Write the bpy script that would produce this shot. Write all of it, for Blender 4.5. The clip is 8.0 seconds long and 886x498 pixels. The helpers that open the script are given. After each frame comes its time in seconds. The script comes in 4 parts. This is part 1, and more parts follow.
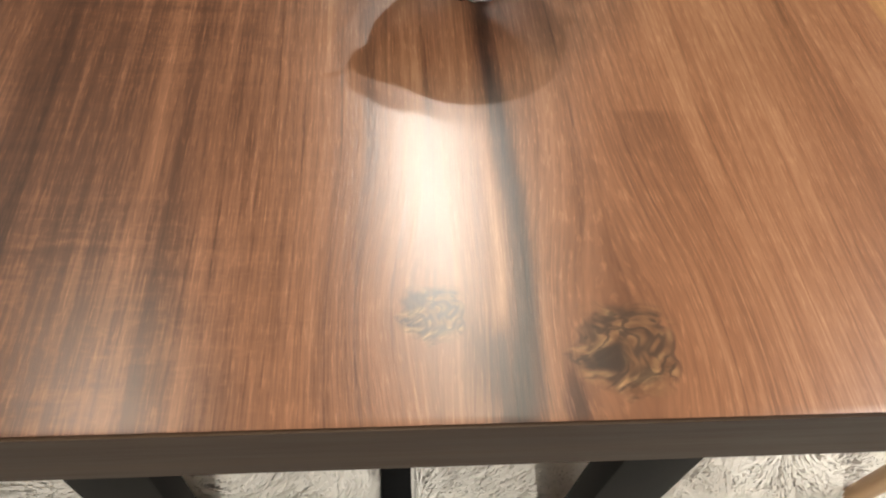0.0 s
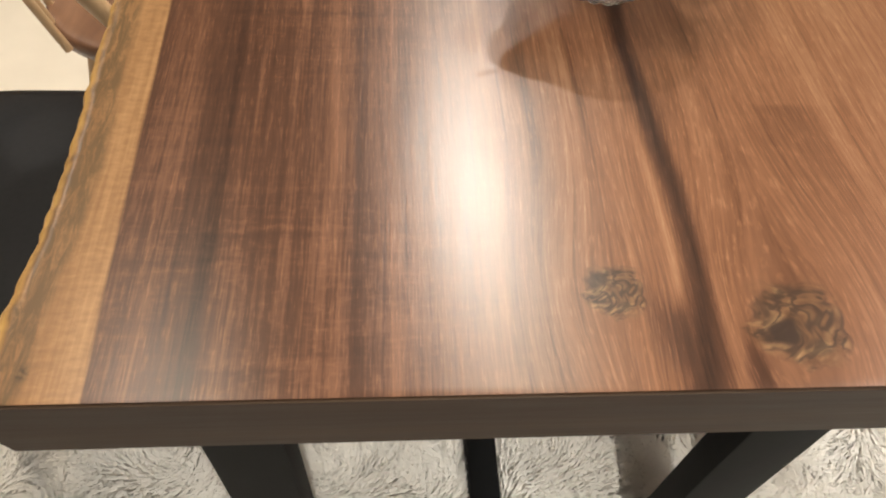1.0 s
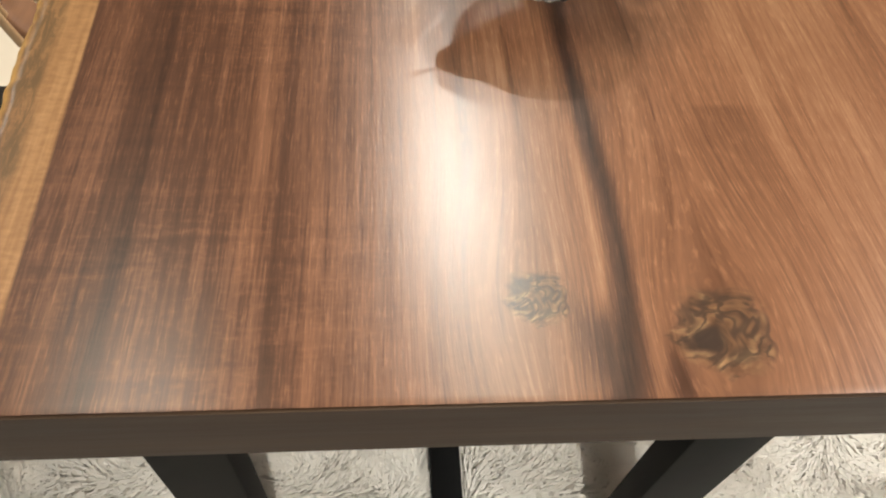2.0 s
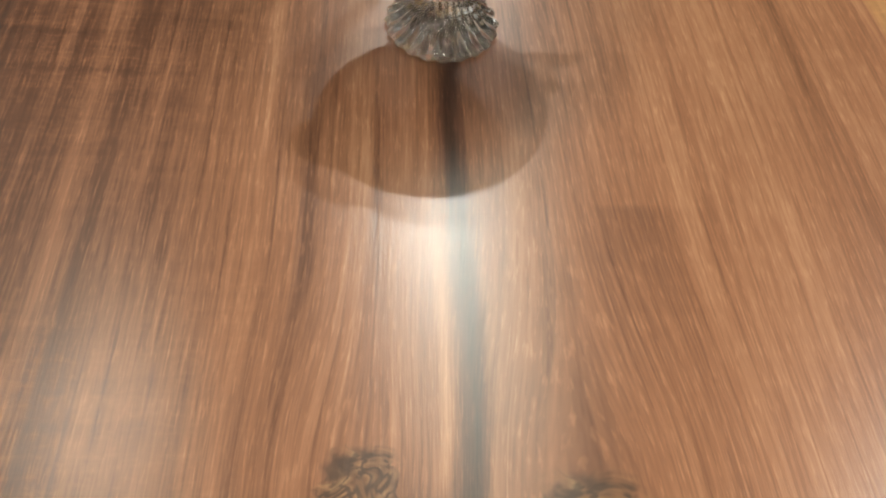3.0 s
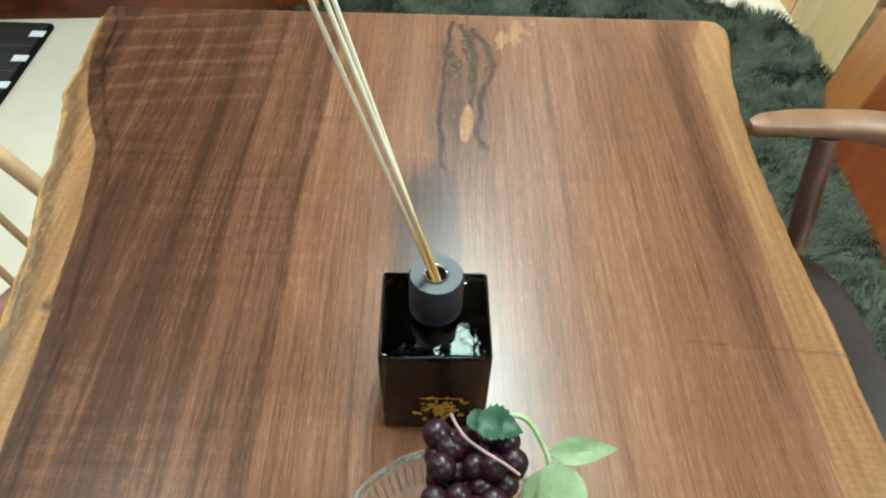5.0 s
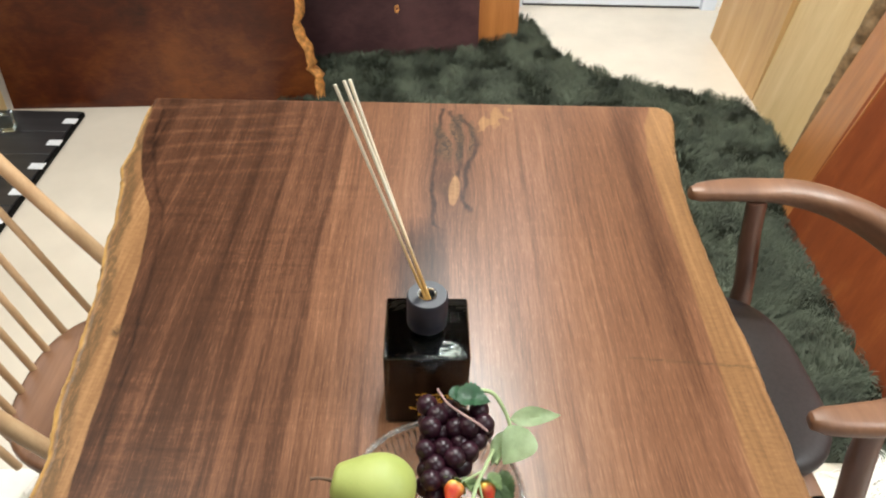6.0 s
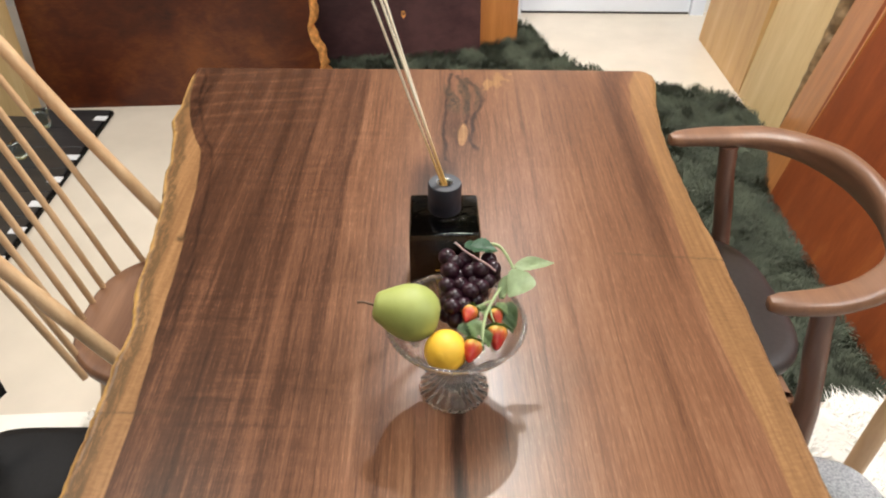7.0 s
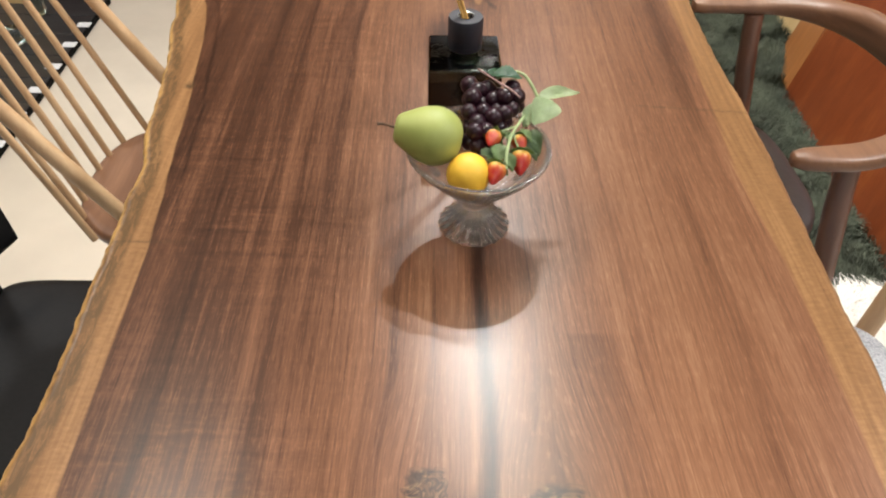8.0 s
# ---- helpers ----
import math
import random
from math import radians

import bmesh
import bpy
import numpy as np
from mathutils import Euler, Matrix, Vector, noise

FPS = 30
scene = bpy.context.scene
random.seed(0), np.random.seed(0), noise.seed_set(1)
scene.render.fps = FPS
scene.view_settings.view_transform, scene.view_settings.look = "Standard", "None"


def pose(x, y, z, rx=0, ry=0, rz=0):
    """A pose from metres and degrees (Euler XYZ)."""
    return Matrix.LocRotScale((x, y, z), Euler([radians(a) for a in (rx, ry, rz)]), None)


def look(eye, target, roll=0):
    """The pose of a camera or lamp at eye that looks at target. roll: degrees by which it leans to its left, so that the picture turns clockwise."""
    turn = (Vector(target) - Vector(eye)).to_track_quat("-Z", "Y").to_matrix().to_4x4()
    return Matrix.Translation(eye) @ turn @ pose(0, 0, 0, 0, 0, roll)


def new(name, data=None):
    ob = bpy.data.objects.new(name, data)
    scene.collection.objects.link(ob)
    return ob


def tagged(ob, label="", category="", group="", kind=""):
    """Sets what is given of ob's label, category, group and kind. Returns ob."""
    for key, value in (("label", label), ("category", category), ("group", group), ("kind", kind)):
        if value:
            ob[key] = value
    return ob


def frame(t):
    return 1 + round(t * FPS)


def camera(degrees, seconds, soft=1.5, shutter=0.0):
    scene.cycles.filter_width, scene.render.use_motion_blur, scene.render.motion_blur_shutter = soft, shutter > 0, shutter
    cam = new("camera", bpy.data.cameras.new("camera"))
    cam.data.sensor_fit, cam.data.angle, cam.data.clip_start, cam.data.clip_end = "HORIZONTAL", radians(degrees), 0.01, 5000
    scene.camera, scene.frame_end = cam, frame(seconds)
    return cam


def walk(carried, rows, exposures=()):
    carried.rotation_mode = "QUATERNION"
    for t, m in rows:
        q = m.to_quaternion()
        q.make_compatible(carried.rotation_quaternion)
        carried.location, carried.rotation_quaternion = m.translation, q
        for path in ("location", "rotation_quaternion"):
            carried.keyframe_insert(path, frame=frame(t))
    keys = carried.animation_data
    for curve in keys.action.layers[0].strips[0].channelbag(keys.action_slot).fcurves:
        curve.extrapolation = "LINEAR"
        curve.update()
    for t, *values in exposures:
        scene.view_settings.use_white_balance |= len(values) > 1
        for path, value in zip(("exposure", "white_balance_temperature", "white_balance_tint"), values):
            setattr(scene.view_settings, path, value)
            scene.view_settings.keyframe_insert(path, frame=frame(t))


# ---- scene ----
cam = camera(63.0, 8.0, soft=2.1)
EXPOSURES = [(0.0, 0.12, 6600, 8), (3.0, 0.14, 6400, 3), (3.5, 0.16, 5780, -9), (4.2, 0.25, 5350, -14), (5.2, 0.25, 5350, -14), (6.3, 0.17, 6150, 9), (8.0, 0.09, 6200, 9)]
PATH = [
    (0, (-0.083, -0.142, 1.108), (0.109, 1.01, -0.516), 7.4),
    (0.5, (-0.151, -0.154, 1.119), (0.019, 1.014, -0.496), 6.5),
    (1, (-0.187, -0.169, 1.119), (-0.043, 1.006, -0.493), 5.2),
    (1.2, (-0.19, -0.172, 1.121), (-0.057, 1.007, -0.489), 4.5),
    (2.3, (-0.109, -0.137, 1.114), (0.07, 1.004, -0.518), 6.9),
    (2.5, (-0.086, -0.114, 1.111), (0.095, 1.015, -0.531), 7.3),
    (3, (-0.038, -0.029, 1.099), (0.118, 1.069, -0.566), 7.4),
    (3.5, (-0.023, 0.062, 1.123), (0.088, 1.185, -0.528), 5.8),
    (4, (-0.023, 0.163, 1.176), (0.059, 1.328, -0.448), 4.9),
    (4.5, (-0.024, 0.227, 1.245), (0.03, 1.483, -0.311), 3.4),
    (5, (-0.015, 0.229, 1.333), (0.016, 1.586, -0.136), 2.1),
    (5.2, (-0.011, 0.214, 1.362), (0.02, 1.616, -0.065), 2.0),
    (6.3, (-0.008, -0.02, 1.437), (0.027, 1.523, 0.165), 1.6),
    (6.5, (-0.013, -0.077, 1.437), (0.018, 1.481, 0.183), 1.3),
    (7, (-0.024, -0.17, 1.415), (0.0, 1.389, 0.163), 0.8),
    (7.4, (-0.033, -0.217, 1.38), (-0.014, 1.325, 0.107), 0.6),
    (7.5, (-0.036, -0.22, 1.376), (-0.016, 1.305, 0.083), 0.7),
    (8, (-0.046, -0.226, 1.322), (-0.02, 1.197, -0.083), 1.6),
]
walk(cam, [(t, look(eye, target, roll)) for t, eye, target, roll in PATH], EXPOSURES)

# ---- light ----
CEIL = 2.80
world = bpy.data.worlds.new("showroom_world")
scene.world = world
world.use_nodes = True
world.node_tree.nodes["Background"].inputs[0].default_value = (1.0, 0.97, 0.93, 1)
world.node_tree.nodes["Background"].inputs[1].default_value = 0.25


def area_lamp(name, x, y, size, power, colour=(1.0, 0.93, 0.84), z=CEIL - 0.05, shape="DISK", size_y=0.0):
    data = bpy.data.lights.new(name, "AREA")
    data.shape, data.size, data.energy, data.color = shape, size, power, colour
    if size_y:
        data.size_y = size_y
    ob = new(name, data)
    ob.matrix_world = pose(x, y, z)
    return ob


def spot_lamp(name, x, y, power, aim, cone=75, blend=0.7, radius=0.035, colour=(1.0, 0.94, 0.86)):
    data = bpy.data.lights.new(name, "SPOT")
    data.energy, data.color, data.spot_size, data.spot_blend, data.shadow_soft_size = power, colour, radians(cone), blend, radius
    ob = new(name, data)
    ob.matrix_world = look((x, y, CEIL - 0.06), aim)
    return ob


SPOTS = [(0.20, 1.68, 122.0), (0.08, 2.04, 96.0), (0.50, 3.02, 16.0)]
for sx, sy, sp in SPOTS:
    spot_lamp("spot_light", sx, sy, sp, (0.36, 0.46, 0.75), 105, 0.8, 0.026)
# added fill with no known lamp: brightens the rug and near end
spot_lamp("front_fill", 0.10, -1.25, 150.0, (0.05, -0.12, 0.0), 36, 0.7, 0.05)
# assumed spots, added to brighten the standing boards, floor and door
FILL_SPOTS = [(0.55, 1.55, 190.0, (1.22, 2.20, 0.25), 70), (0.30, 1.90, 130.0, (0.75, 3.35, 0.20), 66), (-0.60, 1.20, 62.0, (-0.75, 2.70, 0.40), 60)]
for sx, sy, sp, aim, cone in FILL_SPOTS:
    spot_lamp("fill_spot", sx, sy, sp, aim, cone, 0.6)
# first two follow glare on the tabletop; the last three are added fill
PANELS = [(0.33, 1.10, 0.36, 1.1, 21.0), (-0.98, 0.76, 0.44, 0.30, 25.0), (-2.4, 2.2, 0.6, 0.6, 24.0), (1.9, 0.2, 0.5, 0.6, 58.0), (0.2, -1.6, 1.4, 0.7, 24.0)]
for px, py, sx, sy, sp in PANELS:
    area_lamp("glare_and_fill_panel", px, py, sx, sp, (0.93, 0.98, 0.84) if sy > 1 else (1.0, 0.86, 0.70) if sy < 0.32 else (1.0, 0.97, 0.93), CEIL - 0.03, "RECTANGLE", sy)


# ---- materials ----
def material(name):
    m = bpy.data.materials.new(name)
    m.use_nodes = True
    nt = m.node_tree
    return m, nt, nt.nodes["Principled BSDF"]


def node(nt, kind, **values):
    n = nt.nodes.new(kind)
    for key, value in values.items():
        setattr(n, key, value)
    return n


def ramp(nt, fac, stops):
    n = nt.nodes.new("ShaderNodeValToRGB")
    while len(n.color_ramp.elements) < len(stops):
        n.color_ramp.elements.new(0.5)
    for e, (p, c) in zip(n.color_ramp.elements, stops):
        e.position, e.color = p, (*c, 1)
    nt.links.new(fac, n.inputs[0])
    return n.outputs[0]


def coords(nt, scale, kind="Object"):
    tc = nt.nodes.new("ShaderNodeTexCoord")
    mp = nt.nodes.new("ShaderNodeMapping")
    mp.inputs["Scale"].default_value = scale
    nt.links.new(tc.outputs[kind], mp.inputs[0])
    return mp.outputs[0]


def noise_tex(nt, vec, scale, detail=4.0, rough=0.55, distort=0.0):
    n = nt.nodes.new("ShaderNodeTexNoise")
    n.inputs["Scale"].default_value, n.inputs["Detail"].default_value = scale, detail
    n.inputs["Roughness"].default_value, n.inputs["Distortion"].default_value = rough, distort
    nt.links.new(vec, n.inputs["Vector"])
    return n.outputs[0]


def mix(nt, fac, a, b, blend="MIX"):
    n = nt.nodes.new("ShaderNodeMix")
    n.data_type, n.blend_type = "RGBA", blend
    for sock, v in ((n.inputs[0], fac), (n.inputs[6], a), (n.inputs[7], b)):
        if hasattr(v, "is_linked"):
            nt.links.new(v, sock)
        elif isinstance(v, (int, float)):
            sock.default_value = v
        else:
            sock.default_value = (*v, 1)
    return n.outputs[2]


def calc(nt, op, a, b=0.0, clamp=False):
    n = nt.nodes.new("ShaderNodeMath")
    n.operation, n.use_clamp = op, clamp
    for sock, v in ((n.inputs[0], a), (n.inputs[1], b)):
        if hasattr(v, "is_linked"):
            nt.links.new(v, sock)
        else:
            sock.default_value = v
    return n.outputs[0]


def bump(nt, bsdf, height, strength=0.2, distance=0.002):
    n = nt.nodes.new("ShaderNodeBump")
    n.inputs["Strength"].default_value, n.inputs["Distance"].default_value = strength, distance
    nt.links.new(height, n.inputs["Height"])
    nt.links.new(n.outputs[0], bsdf.inputs["Normal"])


def wood(name, stops, axis="y", rough=0.4, fine=1.0, coat=0.0, patch=0.35):
    """Straight-grained timber; axis: the way the grain runs in the thing's own space."""
    m, nt, b = material(name)
    s = {"x": (1.2, 22, 22), "y": (22, 1.2, 22), "z": (22, 22, 1.2)}[axis]
    big = noise_tex(nt, coords(nt, s), 1.0 * fine, 5, 0.6, 0.6)
    small = noise_tex(nt, coords(nt, tuple(v * 9 for v in s)), 1.0 * fine, 3, 0.6)
    cloud = noise_tex(nt, coords(nt, (1, 1, 1)), 4.0, 3)
    fac = calc(nt, "ADD", calc(nt, "MULTIPLY", big, 0.62), calc(nt, "MULTIPLY", small, 0.24))
    fac = calc(nt, "ADD", fac, calc(nt, "MULTIPLY", cloud, patch * 0.4))
    nt.links.new(ramp(nt, fac, stops), b.inputs["Base Color"])
    nt.links.new(calc(nt, "ADD", calc(nt, "MULTIPLY", small, 0.2), rough - 0.1), b.inputs["Roughness"])
    b.inputs["Coat Weight"].default_value = coat
    b.inputs["Coat Roughness"].default_value = 0.25
    bump(nt, b, small, 0.15, 0.001)
    return m


def plain(name, colour, rough=0.5, metal=0.0, vary=0.12, scale=30.0, bumpy=0.1, coat=0.0, depth=0.001):
    m, nt, b = material(name)
    n = noise_tex(nt, coords(nt, (1, 1, 1)), scale, 5)
    dark = tuple(c * (1 - vary) for c in colour)
    light = tuple(min(1, c * (1 + vary)) for c in colour)
    nt.links.new(ramp(nt, n, [(0.3, dark), (0.7, light)]), b.inputs["Base Color"])
    b.inputs["Roughness"].default_value, b.inputs["Metallic"].default_value = rough, metal
    b.inputs["Coat Weight"].default_value = coat
    b.inputs["Coat Roughness"].default_value = 0.1
    if bumpy:
        bump(nt, b, n, bumpy, depth)
    return m


def table_wood():
    """Oiled walnut: streaks follow the 'grain' attribute; 'zone' holds sapwood, dark tones and knots; 'rim' the way in
    from the live edge.
    """
    m, nt, b = material("walnut_slab_top")
    g = node(nt, "ShaderNodeAttribute", attribute_name="grain")
    z = node(nt, "ShaderNodeAttribute", attribute_name="zone")
    rim = node(nt, "ShaderNodeAttribute", attribute_name="rim").outputs["Fac"]
    sep = node(nt, "ShaderNodeSeparateXYZ")
    nt.links.new(z.outputs["Vector"], sep.inputs[0])
    sap, dark, knot = sep.outputs[0], sep.outputs[1], sep.outputs[2]

    def mapped(scale):
        mp = nt.nodes.new("ShaderNodeMapping")
        mp.inputs["Scale"].default_value = scale
        nt.links.new(g.outputs["Vector"], mp.inputs[0])
        return mp.outputs[0]

    def centred(v, k):
        return calc(nt, "MULTIPLY", calc(nt, "SUBTRACT", v, 0.5), k)

    broad = noise_tex(nt, mapped((9, 0.4, 1)), 1.0, 3, 0.55, 0.2)
    band = noise_tex(nt, mapped((40, 0.6, 1)), 1.0, 3, 0.55, 0.15)
    line = noise_tex(nt, mapped((210, 6.5, 1)), 1.0, 3, 0.6, 0.1)
    fine = noise_tex(nt, mapped((620, 24.0, 1)), 1.0, 2, 0.6)
    dash = noise_tex(nt, mapped((680, 62.0, 1)), 1.0, 2, 0.55)
    cross = noise_tex(nt, mapped((95, 240.0, 1)), 1.0, 3, 0.62, 0.2)
    ripple = noise_tex(nt, mapped((9, 75.0, 1)), 1.0, 2, 0.55, 0.4)
    curl = ramp(nt, noise_tex(nt, mapped((5, 7, 1)), 1.0, 2), [(0.36, (0.15, 0.15, 0.15)), (0.62, (1, 1, 1))])
    # sparse thin growth lines, dark and pale, broken along their length
    broken = ramp(nt, noise_tex(nt, mapped((40, 4, 1)), 1.0, 2), [(0.34, (0, 0, 0)), (0.52, (1, 1, 1))])

    def rings(scale, width):
        r = calc(nt, "ABSOLUTE", calc(nt, "SUBTRACT", noise_tex(nt, mapped((scale, 0.35, 1)), 1.0, 3, 0.5, 0.15), 0.5))
        return calc(nt, "MULTIPLY", ramp(nt, r, [(0.0, (1, 1, 1)), (width, (0, 0, 0))]), broken)

    sides = node(nt, "ShaderNodeSeparateXYZ")
    nt.links.new(g.outputs["Vector"], sides.inputs[0])
    old = calc(nt, "MULTIPLY", calc(nt, "ADD", calc(nt, "MULTIPLY", sides.outputs[0], -1.0), -0.03), 4.5, True)
    calm = calc(nt, "SUBTRACT", 1.0, calc(nt, "MULTIPLY", calc(nt, "MULTIPLY", dark, 0.6), 1.0, True))
    fac = calc(nt, "SUBTRACT", 0.566, calc(nt, "MULTIPLY", calc(nt, "MULTIPLY", rings(34, 0.018), 0.06), calm))
    fac = calc(nt, "ADD", fac, calc(nt, "MULTIPLY", rings(27, 0.012), 0.05))
    fac = calc(nt, "ADD", fac, calc(nt, "MULTIPLY", centred(broad, 0.16), calm))
    fac = calc(nt, "ADD", fac, calc(nt, "MULTIPLY", centred(band, 1.0), calc(nt, "ADD", calc(nt, "MULTIPLY", old, 0.14), 0.22)))
    for v, k in ((line, 0.24), (fine, 0.20)):
        fac = calc(nt, "ADD", fac, centred(v, k))
    # crisp stripes in the old wood
    stripe = ramp(nt, noise_tex(nt, mapped((52, 0.35, 1)), 1.0, 2, 0.5, 0.1), [(0.42, (0, 0, 0)), (0.50, (1, 1, 1)), (0.56, (0.55, 0.55, 0.55)), (0.60, (1, 1, 1))])
    fac = calc(nt, "ADD", fac, calc(nt, "MULTIPLY", centred(stripe, 0.09), calc(nt, "MULTIPLY", old, calc(nt, "SUBTRACT", 1.25, sides.outputs[1], True))))
    # light caught by open pores, put into the colour as short pale dashes
    dashes = ramp(nt, dash, [(0.55, (0, 0, 0)), (0.70, (1, 1, 1))])
    fac = calc(nt, "ADD", fac, calc(nt, "MULTIPLY", dashes, 0.08))
    # cross figure, strongest in the old wood
    figure = calc(nt, "MULTIPLY", calc(nt, "ADD", old, 0.12), curl)
    ticks = ramp(nt, cross, [(0.50, (0, 0, 0)), (0.68, (1, 1, 1))])
    fac = calc(nt, "ADD", fac, calc(nt, "MULTIPLY", ticks, calc(nt, "MULTIPLY", figure, 0.045)))
    fac = calc(nt, "ADD", fac, calc(nt, "MULTIPLY", centred(ripple, 1.0), calc(nt, "MULTIPLY", figure, 0.16)))
    fac = calc(nt, "SUBTRACT", fac, calc(nt, "MULTIPLY", dark, 0.185))
    heart = ramp(nt, fac, HEART)
    # older wood beside the sapwood turns purple-brown
    heart = mix(nt, calc(nt, "MULTIPLY", ramp(nt, dark, [(0.25, (0, 0, 0)), (0.60, (0.55, 0.55, 0.55))]), 1.0), heart, mix(nt, 1.0, heart, (0.93, 0.92, 0.98), "MULTIPLY"))
    sfac = calc(nt, "ADD", 0.5, centred(band, 0.6))
    sfac = calc(nt, "ADD", sfac, centred(line, 0.5))
    sfac = calc(nt, "ADD", sfac, centred(cross, 0.35))
    sapc = ramp(nt, sfac, SAP)
    mott = noise_tex(nt, mapped((170, 34, 1)), 1.0, 5, 0.72, 0.8)
    way = calc(nt, "ADD", calc(nt, "MULTIPLY", rim, 20.0), centred(noise_tex(nt, mapped((30, 14, 1)), 1.0, 3), 0.30))
    inner = ramp(nt, way, [(0.10, (0, 0, 0)), (0.24, (1, 1, 1)), (0.48, (1, 1, 1)), (0.62, (0, 0, 0))])
    mfac = calc(nt, "MULTIPLY", inner, ramp(nt, mott, [(0.38, (0.15, 0.15, 0.15)), (0.56, (0.95, 0.95, 0.95))]))
    sapc = mix(nt, mfac, sapc, (0.085, 0.049, 0.022))
    outer = ramp(nt, calc(nt, "ADD", way, centred(mott, 0.10)), [(0.08, (0.8, 0.8, 0.8)), (0.20, (0, 0, 0))])
    sapc = mix(nt, outer, sapc, (0.56, 0.33, 0.10))
    edge = calc(nt, "ADD", sap, centred(band, 0.12))
    edge = calc(nt, "ADD", edge, centred(line, 0.12))
    smask = ramp(nt, edge, [(0.46, (0, 0, 0)), (0.54, (1, 1, 1))])
    col = mix(nt, smask, heart, sapc)
    speck = noise_tex(nt, coords(nt, (95, 75, 1)), 1.0, 5, 0.7, 1.4)
    kfac = calc(nt, "MULTIPLY", knot, ramp(nt, speck, [(0.36, (0.1, 0.1, 0.1)), (0.56, (1, 1, 1))]))
    col = mix(nt, calc(nt, "MULTIPLY", knot, 0.28), col, (0.20, 0.115, 0.045))
    col = mix(nt, calc(nt, "MULTIPLY", kfac, 0.88), col, (0.018, 0.011, 0.008))
    flow = node(nt, "ShaderNodeTexCoord").outputs["Object"]
    for kx, ky, rx, ry, blob in KNOT_EYES:
        # eye of a knot: tan burr wood, dark cracks, a black core off its middle
        mp = nt.nodes.new("ShaderNodeMapping")
        mp.inputs["Location"].default_value = (-kx / rx, -ky / ry, 0)
        mp.inputs["Scale"].default_value = (1 / rx, 1 / ry, 0)
        nt.links.new(flow, mp.inputs[0])
        wob = noise_tex(nt, mp.outputs[0], 1.6, 2, 0.5, 0.6)
        size = node(nt, "ShaderNodeVectorMath", operation="LENGTH")
        nt.links.new(mp.outputs[0], size.inputs[0])
        far = calc(nt, "ADD", size.outputs["Value"], centred(wob, 1.1))
        inside = ramp(nt, far, [(0.72, (1, 1, 1)), (1.02, (0, 0, 0))])
        core = node(nt, "ShaderNodeVectorMath", operation="DISTANCE")
        nt.links.new(mp.outputs[0], core.inputs[0])
        core.inputs[1].default_value = (blob[0], blob[1], 0)
        heartwood = ramp(nt, calc(nt, "ADD", core.outputs["Value"], centred(wob, 0.7)), [(blob[2] * 0.5, (1, 1, 1)), (blob[2], (0, 0, 0))])
        vein = calc(nt, "ABSOLUTE", calc(nt, "SUBTRACT", noise_tex(nt, mp.outputs[0], 1.1, 2, 0.5, 1.6), 0.5))
        vein = ramp(nt, vein, [(0.015, (1, 1, 1)), (0.075, (0, 0, 0))])
        ringed = ramp(nt, far, [(0.50, (0, 0, 0)), (0.74, (0.85, 0.85, 0.85)), (0.90, (0.8, 0.8, 0.8)), (1.06, (0, 0, 0))])
        patchy = ramp(nt, noise_tex(nt, mp.outputs[0], 1.7, 2, 0.5, 0.5), [(0.46, (0, 0, 0)), (0.60, (1, 1, 1))])
        burr = ramp(nt, noise_tex(nt, mp.outputs[0], 1.5, 2, 0.5, 1.6), [(0.36, (0.055, 0.027, 0.013)), (0.52, (0.12, 0.062, 0.030)), (0.68, (0.24, 0.145, 0.070))])
        col = mix(nt, calc(nt, "MULTIPLY", inside, 0.75), col, burr)
        shade = calc(nt, "MAXIMUM", calc(nt, "MULTIPLY", calc(nt, "MULTIPLY", vein, inside), 0.75), calc(nt, "MULTIPLY", heartwood, blob[3]))
        shade = calc(nt, "MAXIMUM", shade, calc(nt, "MULTIPLY", calc(nt, "MULTIPLY", ringed, patchy), 0.8))
        col = mix(nt, shade, col, (0.020, 0.012, 0.009))
    nt.links.new(col, b.inputs["Base Color"])
    rg = calc(nt, "ADD", calc(nt, "MULTIPLY", line, 0.10), ROUGH)
    nt.links.new(rg, b.inputs["Roughness"])
    b.inputs["Specular IOR Level"].default_value = 0.32
    # planed along its length: highlights stretch that way
    along = node(nt, "ShaderNodeCombineXYZ")
    along.inputs[1].default_value = 1.0
    nt.links.new(along.outputs[0], b.inputs["Tangent"])
    b.inputs["Anisotropic"].default_value = 0.62
    bump(nt, b, calc(nt, "ADD", line, dash), 0.10, 0.0006)
    return m


ROUGH = 0.255
# x, y, half width, half depth; core: its offset, size and depth of tone
KNOT_EYES = [(0.060, 0.043, 0.034, 0.031, (-0.30, -0.22, 0.44, 0.9)), (-0.049, 0.067, 0.021, 0.020, (-0.55, 0.35, 0.50, 0.7))]
HEART = [(0.28, (0.0172, 0.0073, 0.0040)), (0.45, (0.0655, 0.0272, 0.0138)), (0.58, (0.148, 0.0655, 0.0330)), (0.76, (0.256, 0.134, 0.072))]
SAP = [(0.22, (0.100, 0.047, 0.020)), (0.50, (0.200, 0.102, 0.043)), (0.78, (0.33, 0.182, 0.080))]
M_TOP = table_wood()
# far darker than the top: colour lowered to offset the added front lamps
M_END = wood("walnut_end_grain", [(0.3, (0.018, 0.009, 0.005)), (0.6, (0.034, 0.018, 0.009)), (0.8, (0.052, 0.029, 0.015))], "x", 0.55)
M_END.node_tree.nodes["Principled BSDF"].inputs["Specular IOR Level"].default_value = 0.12
